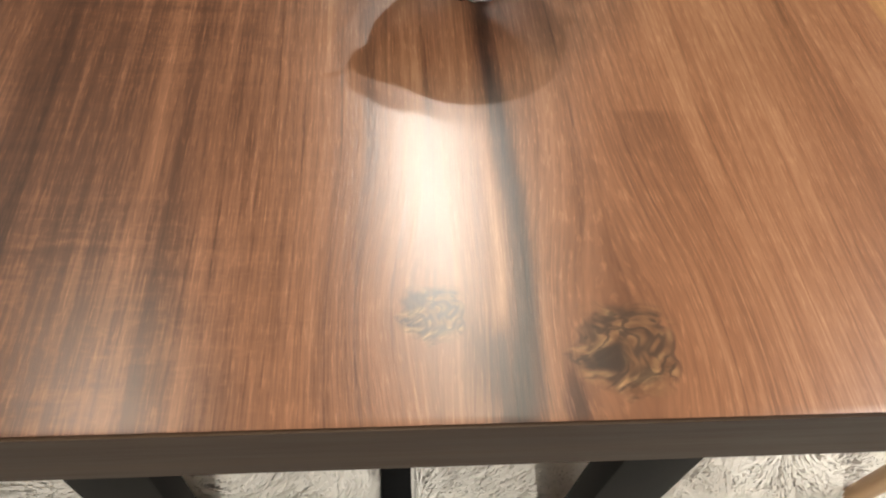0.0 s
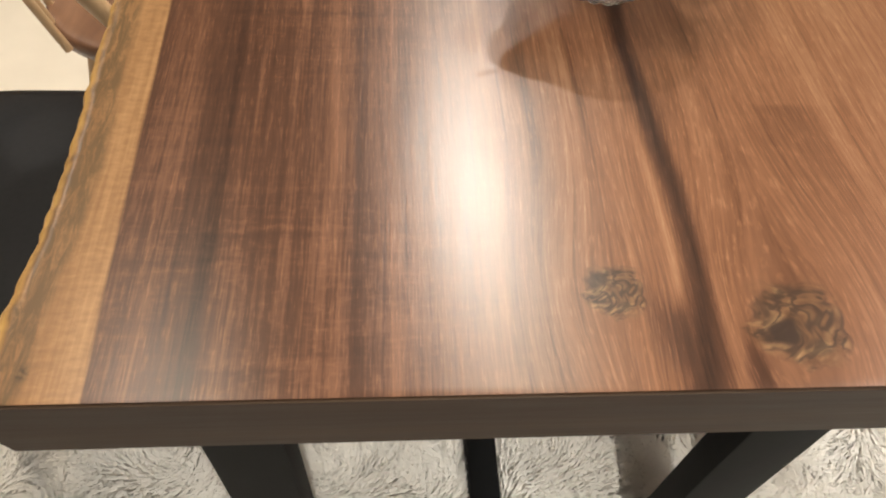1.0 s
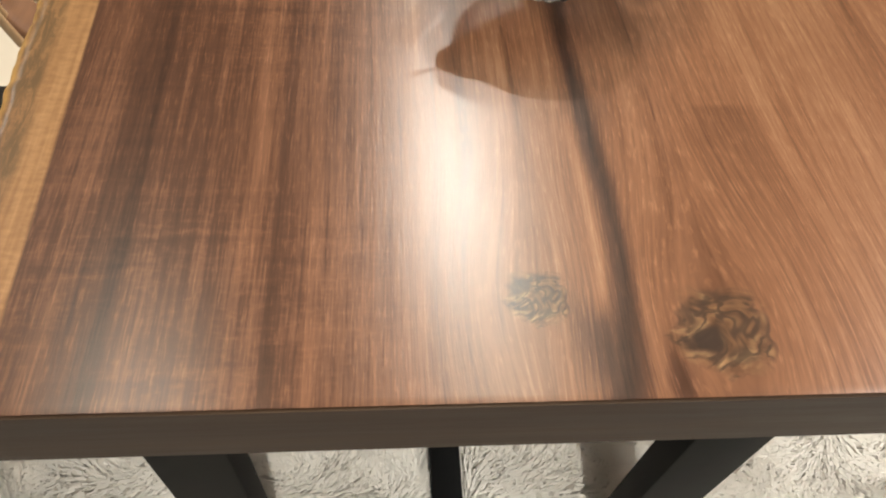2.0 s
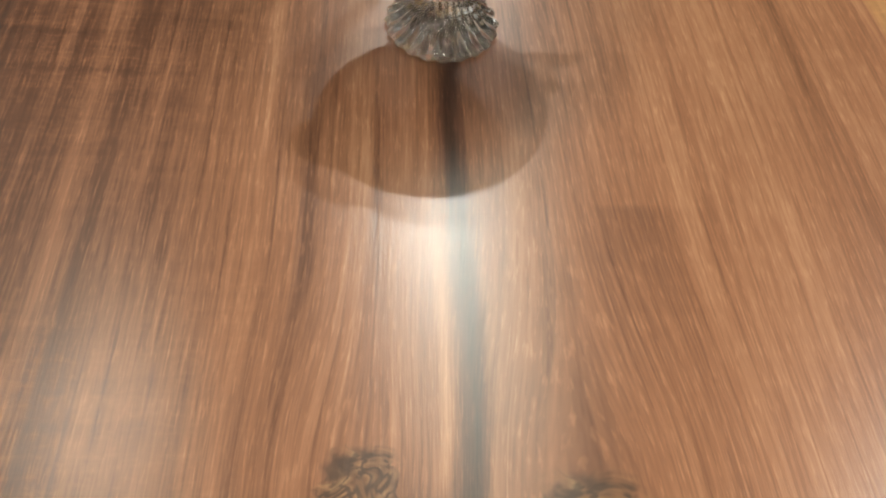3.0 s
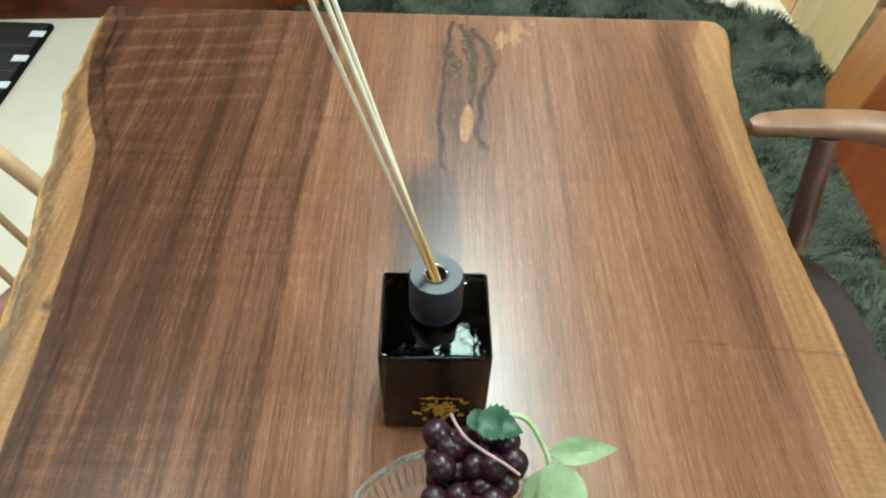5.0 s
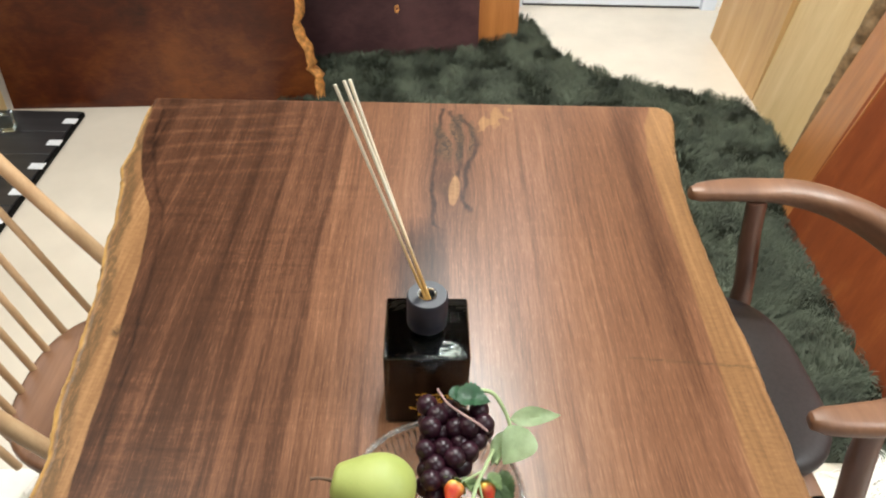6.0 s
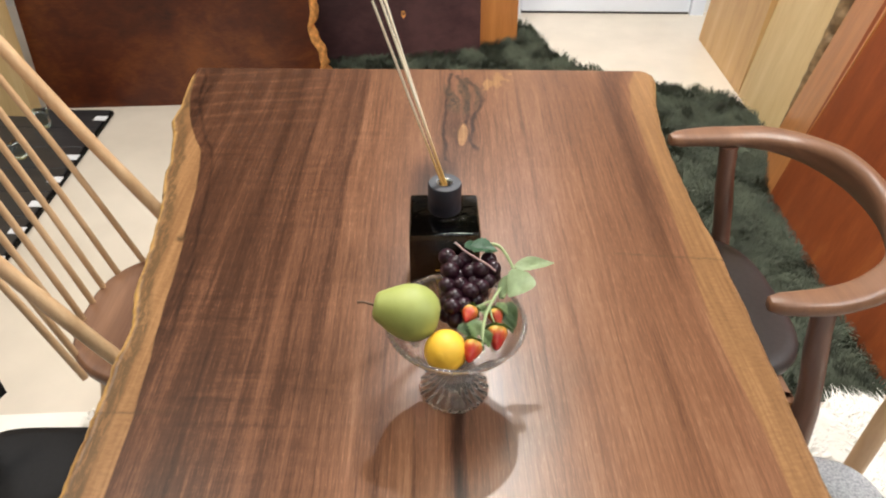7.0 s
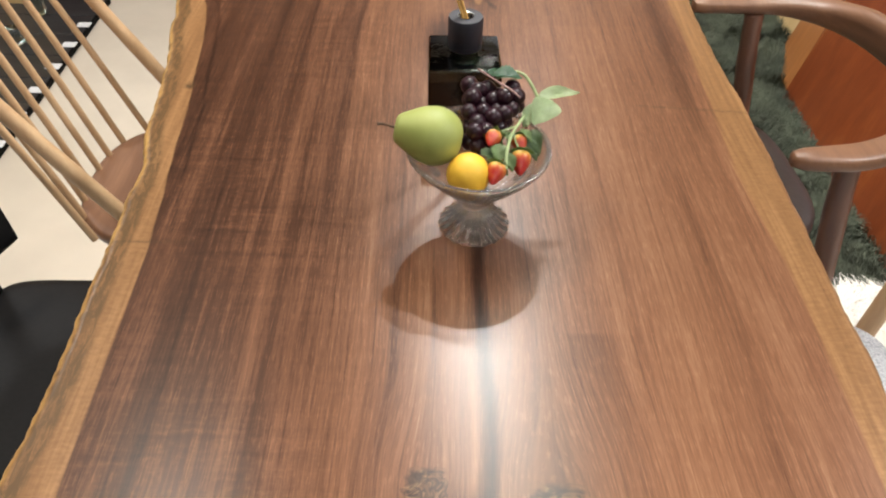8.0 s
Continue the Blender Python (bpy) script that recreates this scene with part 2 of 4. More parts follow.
M_WALNUT = wood("walnut_chair", [(0.3, (0.100, 0.046, 0.026)), (0.55, (0.180, 0.088, 0.048)), (0.8, (0.28, 0.145, 0.080))], "y", 0.42)
M_WALNUT_Z = wood("walnut_leg", [(0.3, (0.08, 0.036, 0.024)), (0.55, (0.14, 0.066, 0.042)), (0.8, (0.20, 0.10, 0.065))], "z", 0.42)
M_OAK = wood("pale_ash", [(0.3, (0.42, 0.25, 0.13)), (0.55, (0.56, 0.37, 0.21)), (0.8, (0.66, 0.47, 0.29))], "z", 0.45)


def burl_wood(name, stops):
    """Polished mottled timber with clouds of light and dark."""
    m, nt, b = material(name)
    big = noise_tex(nt, coords(nt, (2.6, 3, 3.2)), 1.0, 5, 0.55, 0.7)
    mid = noise_tex(nt, coords(nt, (13, 13, 20)), 1.0, 4, 0.65, 0.7)
    small = noise_tex(nt, coords(nt, (40, 120, 160)), 1.0, 3)
    fac = calc(nt, "ADD", calc(nt, "MULTIPLY", big, 0.62), calc(nt, "MULTIPLY", mid, 0.30))
    fac = calc(nt, "ADD", fac, calc(nt, "MULTIPLY", small, 0.13))
    nt.links.new(ramp(nt, fac, stops), b.inputs["Base Color"])
    b.inputs["Roughness"].default_value = 0.3
    bump(nt, b, small, 0.08, 0.001)
    return m


M_RED = burl_wood("red_brown_slab", [(0.34, (0.024, 0.006, 0.004)), (0.50, (0.075, 0.016, 0.005)), (0.68, (0.17, 0.050, 0.011))])
M_PURPLE = burl_wood("dark_purple_slab", [(0.36, (0.022, 0.010, 0.012)), (0.50, (0.046, 0.021, 0.023)), (0.66, (0.085, 0.040, 0.040))])
M_ORANGE = wood("orange_board", [(0.3, (0.27, 0.095, 0.022)), (0.55, (0.41, 0.16, 0.042)), (0.8, (0.53, 0.24, 0.072))], "z", 0.4)
M_REDZ = wood("red_board", [(0.3, (0.13, 0.026, 0.008)), (0.55, (0.21, 0.05, 0.014)), (0.8, (0.34, 0.11, 0.03))], "z", 0.35, 0.7, 0.2)
M_PINE = wood("yellow_board", [(0.3, (0.40, 0.22, 0.075)), (0.52, (0.55, 0.34, 0.14)), (0.8, (0.68, 0.50, 0.27))], "z", 0.45, 0.6)
M_PALE = wood("pale_board", [(0.3, (0.50, 0.33, 0.145)), (0.55, (0.62, 0.445, 0.215)), (0.8, (0.70, 0.55, 0.31))], "z", 0.45, 0.6)
M_EDGE = plain("brown_board_edge", (0.20, 0.12, 0.055), 0.7, 0, 0.4, 45, 0.6, 0, 0.006)
M_BARK = plain("bark_edge", (0.55, 0.24, 0.06), 0.7, 0, 0.6, 45, 0.9, 0, 0.01)
M_BLACK_STEEL = plain("black_steel", (0.0035, 0.0035, 0.0035), 0.65, 0.0, 0.2, 60, 0.05)
M_BLACK_STEEL.node_tree.nodes["Principled BSDF"].inputs["Specular IOR Level"].default_value = 0.10
M_LEATHER = plain("black_leather", (0.008, 0.0075, 0.008), 0.5, 0.0, 0.2, 160, 0.25, 0, 0.0006)
M_LEATHER.node_tree.nodes["Principled BSDF"].inputs["Specular IOR Level"].default_value = 0.16
M_LEATHER_BROWN = plain("dark_brown_leather", (0.030, 0.025, 0.025), 0.45, 0.0, 0.2, 160, 0.25, 0, 0.0006)
M_FLOOR = plain("cream_floor_tile", (0.70, 0.62, 0.52), 0.22, 0.0, 0.05, 6, 0.02)
M_WALL = plain("white_wall_paint", (0.78, 0.76, 0.73), 0.7, 0, 0.03, 12, 0.05)
# ceiling and far walls are out of view; tones chosen to limit bounced light
M_CEILING = plain("low_bounce_ceiling", (0.07, 0.068, 0.065), 0.8, 0, 0.1, 12, 0.05)
M_WALL_FAR = plain("low_bounce_wall", (0.40, 0.36, 0.31), 0.8, 0, 0.05, 12, 0.05)
M_DOOR = plain("white_door_paint", (0.74, 0.78, 0.86), 0.4, 0, 0.02, 8, 0.02)
M_GAP_SHADE = plain("gap_shade", (0.02, 0.02, 0.022), 0.7)
M_GREEN_FUR = plain("green_shag", (0.062, 0.072, 0.048), 0.9, 0, 0.45, 9, 0.0)
M_WHITE_FUR = plain("cream_shag", (0.93, 0.89, 0.82), 0.9, 0, 0.05, 14, 0.0)
M_GREY_CLOTH = plain("grey_woven_fabric", (0.36, 0.36, 0.38), 0.9, 0, 0.4, 260, 0.5, 0, 0.001)
M_CAP = plain("black_cap", (0.015, 0.016, 0.025), 0.5, 0, 0.1, 90, 0.03)
M_STEEL = plain("steel", (0.75, 0.74, 0.72), 0.2, 1.0, 0.05)
M_GOLD = plain("gold_metal", (0.85, 0.58, 0.10), 0.45, 0.55, 0.2, 300, 0.3)
M_REED = wood("reed", [(0.3, (0.78, 0.66, 0.46)), (0.6, (0.88, 0.80, 0.65)), (0.8, (0.92, 0.87, 0.76))], "z", 0.6)


def soak(m):
    """Oil drawn up from below turns the lower half of a reed amber."""
    nt = m.node_tree
    b = nt.nodes["Principled BSDF"]
    dry = b.inputs["Base Color"].links[0].from_socket
    sep = node(nt, "ShaderNodeSeparateXYZ")
    nt.links.new(coords(nt, (1, 1, 1)), sep.inputs[0])
    wet = ramp(nt, sep.outputs[2], [(0.175, (1, 1, 1)), (0.265, (0, 0, 0))])
    nt.links.new(mix(nt, wet, dry, (0.62, 0.36, 0.10)), b.inputs["Base Color"])


soak(M_REED)
M_LEMON = plain("lemon_skin", (0.74, 0.43, 0.030), 0.55, 0, 0.08, 55, 0.12, 0, 0.002)
M_GRAPE = plain("grape_skin", (0.018, 0.004, 0.009), 0.34, 0, 0.5, 60, 0.05, 0.0)
M_GRAPE.node_tree.nodes["Principled BSDF"].inputs["Specular IOR Level"].default_value = 0.32
M_LEAF = plain("pale_green_leaf", (0.36, 0.45, 0.24), 0.5, 0, 0.25, 70, 0.3)
M_LEAF_DARK = plain("dark_green_leaf", (0.085, 0.135, 0.050), 0.5, 0, 0.25, 70, 0.3)
M_LEAF_DEEP = plain("deep_green_leaf", (0.035, 0.105, 0.045), 0.45, 0, 0.3, 70, 0.3)
M_SEPAL = plain("mid_green_leaf", (0.19, 0.27, 0.10), 0.5, 0, 0.3, 90, 0.3)
M_VINE = plain("green_vine", (0.29, 0.36, 0.17), 0.5, 0, 0.2, 70, 0.2)
M_STALK = plain("brown_stalk", (0.10, 0.055, 0.03), 0.7, 0, 0.3, 70, 0.4)
M_TWIG = plain("mauve_stalk", (0.33, 0.20, 0.19), 0.7, 0, 0.3, 70, 0.4)
M_CARD = plain("white_card", (0.8, 0.8, 0.82), 0.6, 0, 0.03)
M_DARK_BOARD = wood("black_board", [(0.3, (0.012, 0.012, 0.013)), (0.6, (0.035, 0.034, 0.036)), (0.8, (0.07, 0.068, 0.07))], "x", 0.35)
M_LAMP = plain("lamp_trim", (0.75, 0.75, 0.75), 0.4)


def pear_skin():
    m, nt, b = material("pear_skin")
    n = noise_tex(nt, coords(nt, (1, 1, 1)), 18, 4)
    spot = noise_tex(nt, coords(nt, (1, 1, 1)), 420, 2)
    base = ramp(nt, n, [(0.3, (0.25, 0.287, 0.068)), (0.7, (0.36, 0.387, 0.110))])
    nt.links.new(mix(nt, ramp(nt, spot, [(0.62, (0, 0, 0)), (0.75, (0.35, 0.35, 0.35))]), base, (0.16, 0.28, 0.04)), b.inputs["Base Color"])
    b.inputs["Roughness"].default_value = 0.55
    bump(nt, b, spot, 0.06, 0.001)
    return m


def strawberry_skin():
    m, nt, b = material("strawberry_skin")
    sep = node(nt, "ShaderNodeSeparateXYZ")
    nt.links.new(coords(nt, (1, 1, 1)), sep.inputs[0])
    n = noise_tex(nt, coords(nt, (1, 1, 1)), 130, 2)
    h = calc(nt, "ADD", calc(nt, "MULTIPLY", sep.outputs[2], 26.0), calc(nt, "MULTIPLY", calc(nt, "SUBTRACT", n, 0.5), 0.6))
    h = calc(nt, "ADD", h, 0.5)
    nt.links.new(ramp(nt, h, [(0.28, (0.36, 0.016, 0.010)), (0.50, (0.48, 0.09, 0.02)), (0.70, (0.60, 0.38, 0.06))]), b.inputs["Base Color"])
    b.inputs["Roughness"].default_value = 0.4
    bump(nt, b, n, 0.3, 0.001)
    return m


def glass(name, colour, rough=0.0, ior=1.5):
    m, nt, b = material(name)
    b.inputs["Base Color"].default_value = (*colour, 1)
    b.inputs["Transmission Weight"].default_value = 1.0
    b.inputs["Roughness"].default_value, b.inputs["IOR"].default_value = rough, ior
    return m


M_PEAR, M_STRAW = pear_skin(), strawberry_skin()
M_GLASS = glass("clear_pressed_glass", (0.97, 0.98, 0.98), 0.04)
M_FROST = glass("frosted_pressed_glass", (0.97, 0.98, 0.98), 0.03)


def let_light_through(m, share):
    """Thin clear glass: part of the light goes straight through it."""
    nt = m.node_tree
    b, out = nt.nodes["Principled BSDF"], nt.nodes["Material Output"]
    clear, blend = nt.nodes.new("ShaderNodeBsdfTransparent"), nt.nodes.new("ShaderNodeMixShader")
    blend.inputs[0].default_value = share
    nt.links.new(b.outputs[0], blend.inputs[1])
    nt.links.new(clear.outputs[0], blend.inputs[2])
    nt.links.new(blend.outputs[0], out.inputs["Surface"])


M_FROST.node_tree.nodes["Principled BSDF"].inputs["Transmission Weight"].default_value = 0.985
let_light_through(M_FROST, 0.14)
M_FOOT = glass("thick_foot_glass", (0.98, 0.99, 0.99), 0.03)
M_FOOT.node_tree.nodes["Principled BSDF"].inputs["Transmission Weight"].default_value = 1.0
let_light_through(M_FOOT, 0.06)
M_GLASS.node_tree.nodes["Principled BSDF"].inputs["Transmission Weight"].default_value = 0.96
let_light_through(M_GLASS, 0.12)
M_SMOKE = glass("smoked_glass", (0.045, 0.038, 0.022), 0.0)
bump(M_SMOKE.node_tree, M_SMOKE.node_tree.nodes["Principled BSDF"], noise_tex(M_SMOKE.node_tree, coords(M_SMOKE.node_tree, (1, 1, 1)), 55, 3), 0.35, 0.004)
M_BLOCK = glass("pale_glass_block", (0.75, 0.90, 0.88), 0.02)


def glow(name, colour, strength):
    m, nt, b = material(name)
    b.inputs["Base Color"].default_value = (0.8, 0.8, 0.8, 1)
    b.inputs["Emission Color"].default_value = (*colour, 1)
    b.inputs["Emission Strength"].default_value = strength
    return m


M_GLOW = glow("lit_diffuser", (1.0, 0.94, 0.86), 6.0)


# ---- mesh helpers ----
def finish(name, bm, mat, parent=None, label="", smooth=True, angle=40):
    me = bpy.data.meshes.new(name)
    bmesh.ops.recalc_face_normals(bm, faces=bm.faces)
    bm.to_mesh(me)
    bm.free()
    me.materials.append(mat)
    if smooth:
        me.shade_smooth()
        me.set_sharp_from_angle(angle=radians(angle))
    ob = new(name, me)
    ob.parent = parent
    if label:
        ob["label"] = label
    return ob


def part(name, bm, mat, parent, label="", smooth=True, angle=40):
    return finish(name, bm, mat, parent, label, smooth, angle)


def empty(name, label, category, group="", at=(0, 0, 0), rz=0.0, kind=""):
    ob = new(name)
    ob.matrix_world = pose(*at, 0, 0, rz)
    return tagged(ob, label, category, group, kind)


def box(x0, y0, z0, x1, y1, z1, bevel=0.0, seg=2, bm=None):
    bm2 = bmesh.new()
    bmesh.ops.create_cube(bm2, size=1, matrix=Matrix.Translation(((x0 + x1) / 2, (y0 + y1) / 2, (z0 + z1) / 2)) @ Matrix.Diagonal((x1 - x0, y1 - y0, z1 - z0, 1)))
    if bevel:
        bmesh.ops.bevel(bm2, geom=bm2.edges[:], offset=bevel, segments=seg, affect="EDGES", profile=0.5)
    return bm2


def tube(points, radii, sides=12, flat=1.0, cap=True, up=(0, 0, 1)):
    """A swept rod along points; radii: one radius or one for each point; flat: the section's height over its width."""
    bm = bmesh.new()
    pts = [Vector(p) for p in points]
    if isinstance(radii, (int, float)):
        radii = [radii] * len(pts)
    rings = []
    for i, p in enumerate(pts):
        d = (pts[min(i + 1, len(pts) - 1)] - pts[max(i - 1, 0)]).normalized()
        side = d.cross(Vector(up))
        if side.length < 1e-4:
            side = d.cross(Vector((1, 0, 0)))
        side.normalize()
        over = side.cross(d).normalized()
        rings.append([bm.verts.new(p + (side * math.cos(a) + over * math.sin(a) * flat) * radii[i]) for a in (2 * math.pi * k / sides for k in range(sides))])
    for a, b in zip(rings, rings[1:]):
        for k in range(sides):
            bm.faces.new((a[k], a[(k + 1) % sides], b[(k + 1) % sides], b[k]))
    if cap:
        bm.faces.new(rings[0][::-1])
        bm.faces.new(rings[-1])
    return bm


def smooth_path(points, n=8):
    """Catmull-Rom through the points."""
    p = [Vector(q) for q in points]
    p = [2 * p[0] - p[1]] + p + [2 * p[-1] - p[-2]]
    out = []
    for i in range(1, len(p) - 2):
        for k in range(n):
            t = k / n
            out.append(0.5 * (2 * p[i] + (p[i + 1] - p[i - 1]) * t + (2 * p[i - 1] - 5 * p[i] + 4 * p[i + 1] - p[i + 2]) * t * t + (3 * p[i] - p[i - 1] - 3 * p[i + 1] + p[i + 2]) * t ** 3))
    return out + [p[-2]]


def lathe(profile, sides=48, wave=None):
    """Turned form about z. wave(angle, i): a factor on the radius."""
    bm = bmesh.new()
    rings = []
    for i, (r, z) in enumerate(profile):
        if r < 1e-6:
            rings.append([bm.verts.new((0, 0, z))])
            continue
        ring = []
        for k in range(sides):
            a = 2 * math.pi * k / sides
            f = wave(a, i) if wave else (1.0, 0.0)
            ring.append(bm.verts.new((r * f[0] * math.cos(a), r * f[0] * math.sin(a), z + f[1])))
        rings.append(ring)
    for a, b in zip(rings, rings[1:]):
        if len(a) == 1 and len(b) == 1:
            continue
        for k in range(sides):
            q = (k + 1) % sides
            if len(a) == 1:
                bm.faces.new((a[0], b[k], b[q]))
            elif len(b) == 1:
                bm.faces.new((a[k], a[q], b[0]))
            else:
                bm.faces.new((a[k], a[q], b[q], b[k]))
    return bm


def interp(x, table):
    xs, ys = zip(*table)
    return float(np.interp(x, xs, ys))


def fbm(x, y, z=0.0, oct=3):
    s, a = 0.0, 1.0
    for _ in range(oct):
        s += a * noise.noise((x, y, z))
        x, y, z, a = x * 2.1, y * 2.1, z * 2.1, a * 0.5
    return s


# ---- the room ----
X0, X1, Y0, Y1 = -3.2, 2.6, -3.4, 3.62


def slab_box(name, b, mat, label, category, kind="structure"):
    return tagged(finish(name, box(*b), mat, smooth=False), label, category, kind=kind)


slab_box("floor", (X0, Y0, -0.10, X1, Y1, 0.0), M_FLOOR, "cream polished stone-look floor of the showroom", "floor")
# unseen ceiling and walls, added to close the room and hold down bounce
slab_box("ceiling", (X0 - 0.1, Y0 - 0.1, CEIL, X1 + 0.1, Y1 + 0.1, CEIL + 0.1), M_CEILING, "unseen showroom ceiling, kept dark grey to cut bounced light", "ceiling")
slab_box("wall_west", (X0 - 0.1, Y0 - 0.1, -0.1, X0, Y1 + 0.1, CEIL), M_WALL_FAR, "unseen showroom wall, kept beige to cut bounced light", "wall")
slab_box("wall_east", (X1, Y0 - 0.1, -0.1, X1 + 0.1, Y1 + 0.1, CEIL), M_WALL_FAR, "unseen showroom wall, kept beige to cut bounced light", "wall")
slab_box("wall_south", (X0, Y0 - 0.1, -0.1, X1, Y0, CEIL), M_WALL_FAR, "unseen showroom wall, kept beige to cut bounced light", "wall")


def wall_with_door():
    bm = bmesh.new()
    for b in ((X0, Y1, -0.1, 0.40, Y1 + 0.1, CEIL), (1.36, Y1, -0.1, X1, Y1 + 0.1, CEIL), (0.40, Y1, 2.06, 1.36, Y1 + 0.1, CEIL)):
        t = box(*b)
        me = bpy.data.meshes.new("tmp")
        t.to_mesh(me)
        t.free()
        bm.from_mesh(me)
        bpy.data.meshes.remove(me)
    return tagged(finish("wall_north", bm, M_WALL, smooth=False), "white painted wall round a pale door", "wall", kind="structure")


wall_with_door()
door = tagged(finish("door_1", box(0.43, Y1 - 0.035, 0.012, 1.315, Y1 + 0.005, 2.045, 0.003), M_DOOR, smooth=False), "closed pale bluish-white flush door", "door", kind="structure")
part("door_frame", box(0.395, Y1 - 0.05, 0.0, 0.425, Y1 + 0.06, 2.05, 0.002), M_DOOR, door)
part("door_frame", box(1.32, Y1 - 0.05, 0.0, 1.39, Y1 + 0.06, 2.05, 0.002), M_DOOR, door)
# solid dark strip gives the gap under the door its shade by colour
part("gap_strip", box(0.43, Y1 - 0.03, 0.0, 1.315, Y1 + 0.0, 0.010), M_GAP_SHADE, door, "dark strip standing in for the shade under the door")


# unseen trims, added at every spot including the fill ones
def spot_trim(x, y, r):
    e = empty("assumed_spot_trim", "small round white trim at an assumed, unseen ceiling spotlight", "ceiling light", "ceiling spotlights", (x, y, CEIL))
    part("trim", lathe([(r * 0.8, -0.003), (r * 0.8, -0.012), (r * 1.15, -0.012), (r * 1.2, -0.001)], 32), M_LAMP, e)
    return e


for sx, sy in [q[:2] for q in SPOTS + FILL_SPOTS]:
    spot_trim(sx, sy, 0.060)


# unseen frames, added round each area lamp whether inferred or fill
def assumed_panel(x, y, w, d):
    e = empty("assumed_panel", "flat white frame round an assumed, unseen ceiling light panel", "ceiling light", "ceiling light panels", (x, y, CEIL))
    for a in ((-w / 2 - 0.02, -d / 2 - 0.02, w / 2 + 0.02, -d / 2), (-w / 2 - 0.02, d / 2, w / 2 + 0.02, d / 2 + 0.02), (-w / 2 - 0.02, -d / 2, -w / 2, d / 2), (w / 2, -d / 2, w / 2 + 0.02, d / 2)):
        part("frame", box(a[0], a[1], -0.045, a[2], a[3], -0.0005), M_LAMP, e, smooth=False)
    return e


for px, py, sx, sy, sp in PANELS:
    assumed_panel(px, py, sx, sy)

# ---- shaggy rugs ----
def tufts(inside, bounds, count, length, width, mat, parent, seed, lean=0.6, z0=0.004):
    rng = np.random.default_rng(seed)
    pts = []
    while len(pts) < count:
        c = rng.uniform((bounds[0], bounds[1]), (bounds[2], bounds[3]), (count, 2))
        pts += [p for p in c if inside(p[0], p[1])]
    p = np.array(pts[:count])
    flow = np.array([5.5 * noise.noise((x * 6.5, y * 6.5, seed)) + 1.6 * noise.noise((x * 24, y * 24, seed + 5)) for x, y in p])
    a = flow + rng.normal(0, 0.30, count)
    ln = length * rng.uniform(0.6, 1.25, count)
    ll = lean * rng.uniform(0.5, 1.3, count)
    d = np.stack([np.cos(a), np.sin(a)], 1)
    s = np.stack([-d[:, 1], d[:, 0]], 1) * (width * rng.uniform(0.6, 1.2, count))[:, None]
    v = np.zeros((count, 5, 3))
    mid = p + d * (ln * ll * 0.35)[:, None]
    tip = p + d * (ln * ll)[:, None]
    v[:, 0, :2], v[:, 1, :2] = p - s, p + s
    v[:, 2, :2], v[:, 3, :2] = mid + s * 0.8, mid - s * 0.8
    v[:, 4, :2] = tip
    v[:, 0:2, 2] = z0
    v[:, 2:4, 2] = z0 + (ln * 0.62)[:, None]
    v[:, 4, 2] = z0 + ln * (1.0 - 0.35 * ll)
    i = np.arange(count) * 5
    faces = [f for k in i.tolist() for f in ((k, k + 1, k + 2, k + 3), (k + 3, k + 2, k + 4))]
    me = bpy.data.meshes.new("fur")
    me.from_pydata(v.reshape(-1, 3).tolist(), [], faces)
    me.materials.append(mat)
    ob = new("fur", me)
    ob.parent = parent
    ob["kind"] = "stuff"
    return ob


def outline_mesh(points, z0, z1):
    bm = bmesh.new()
    lo = [bm.verts.new((x, y, z0)) for x, y in points]
    hi = [bm.verts.new((x, y, z1)) for x, y in points]
    n = len(points)
    bm.faces.new(lo[::-1])
    bm.faces.new(hi)
    for k in range(n):
        bm.faces.new((lo[k], lo[(k + 1) % n], hi[(k + 1) % n], hi[k]))
    return bm


def in_poly(poly):
    def f(x, y):
        c, n = False, len(poly)
        for i in range(n):
            (xa, ya), (xb, yb) = poly[i], poly[i - 1]
            if (ya > y) != (yb > y) and x < (xb - xa) * (y - ya) / (yb - ya) + xa:
                c = not c
        return c
    return f


GREEN = [(-0.62, 0.99), (1.70, 0.99), (1.62, 1.9), (1.30, 2.20), (1.27, 2.45), (1.24, 2.62), (0.98, 2.73), (0.78, 2.80), (0.60, 2.95), (0.52, 3.10), (0.46, 3.38), (0.30, 3.45), (-0.10, 3.30), (-0.62, 3.0)]
green_rug = tagged(finish("green_rug", outline_mesh(GREEN, 0.0005, 0.006), M_GREEN_FUR, smooth=False), "dark green shaggy deep-pile rug on the cream floor", "rug")
gp = in_poly(GREEN)
tufts(lambda x, y: gp(x, y) and not (-0.45 < x < 0.36 and y < 1.7), (-0.62, 0.95, 1.7, 3.45), 110000, 0.042, 0.0016, M_GREEN_FUR, green_rug, 3)
WHITE = [(-1.25, -0.9), (1.35, -0.9), (1.38, 0.955), (-0.2, 0.96), (-0.9, 0.95), (-1.25, 0.93)]
white_rug = tagged(finish("white_rug", outline_mesh(WHITE, 0.0005, 0.006), M_WHITE_FUR, smooth=False), "cream white long-haired shaggy rug under the table", "rug")
wp = in_poly(WHITE)
tufts(lambda x, y: wp(x, y) and not -0.082 < x < -0.022, (-0.85, -0.15, 1.1, 0.96), 200000, 0.046, 0.0016, M_WHITE_FUR, white_rug, 5, 1.15)

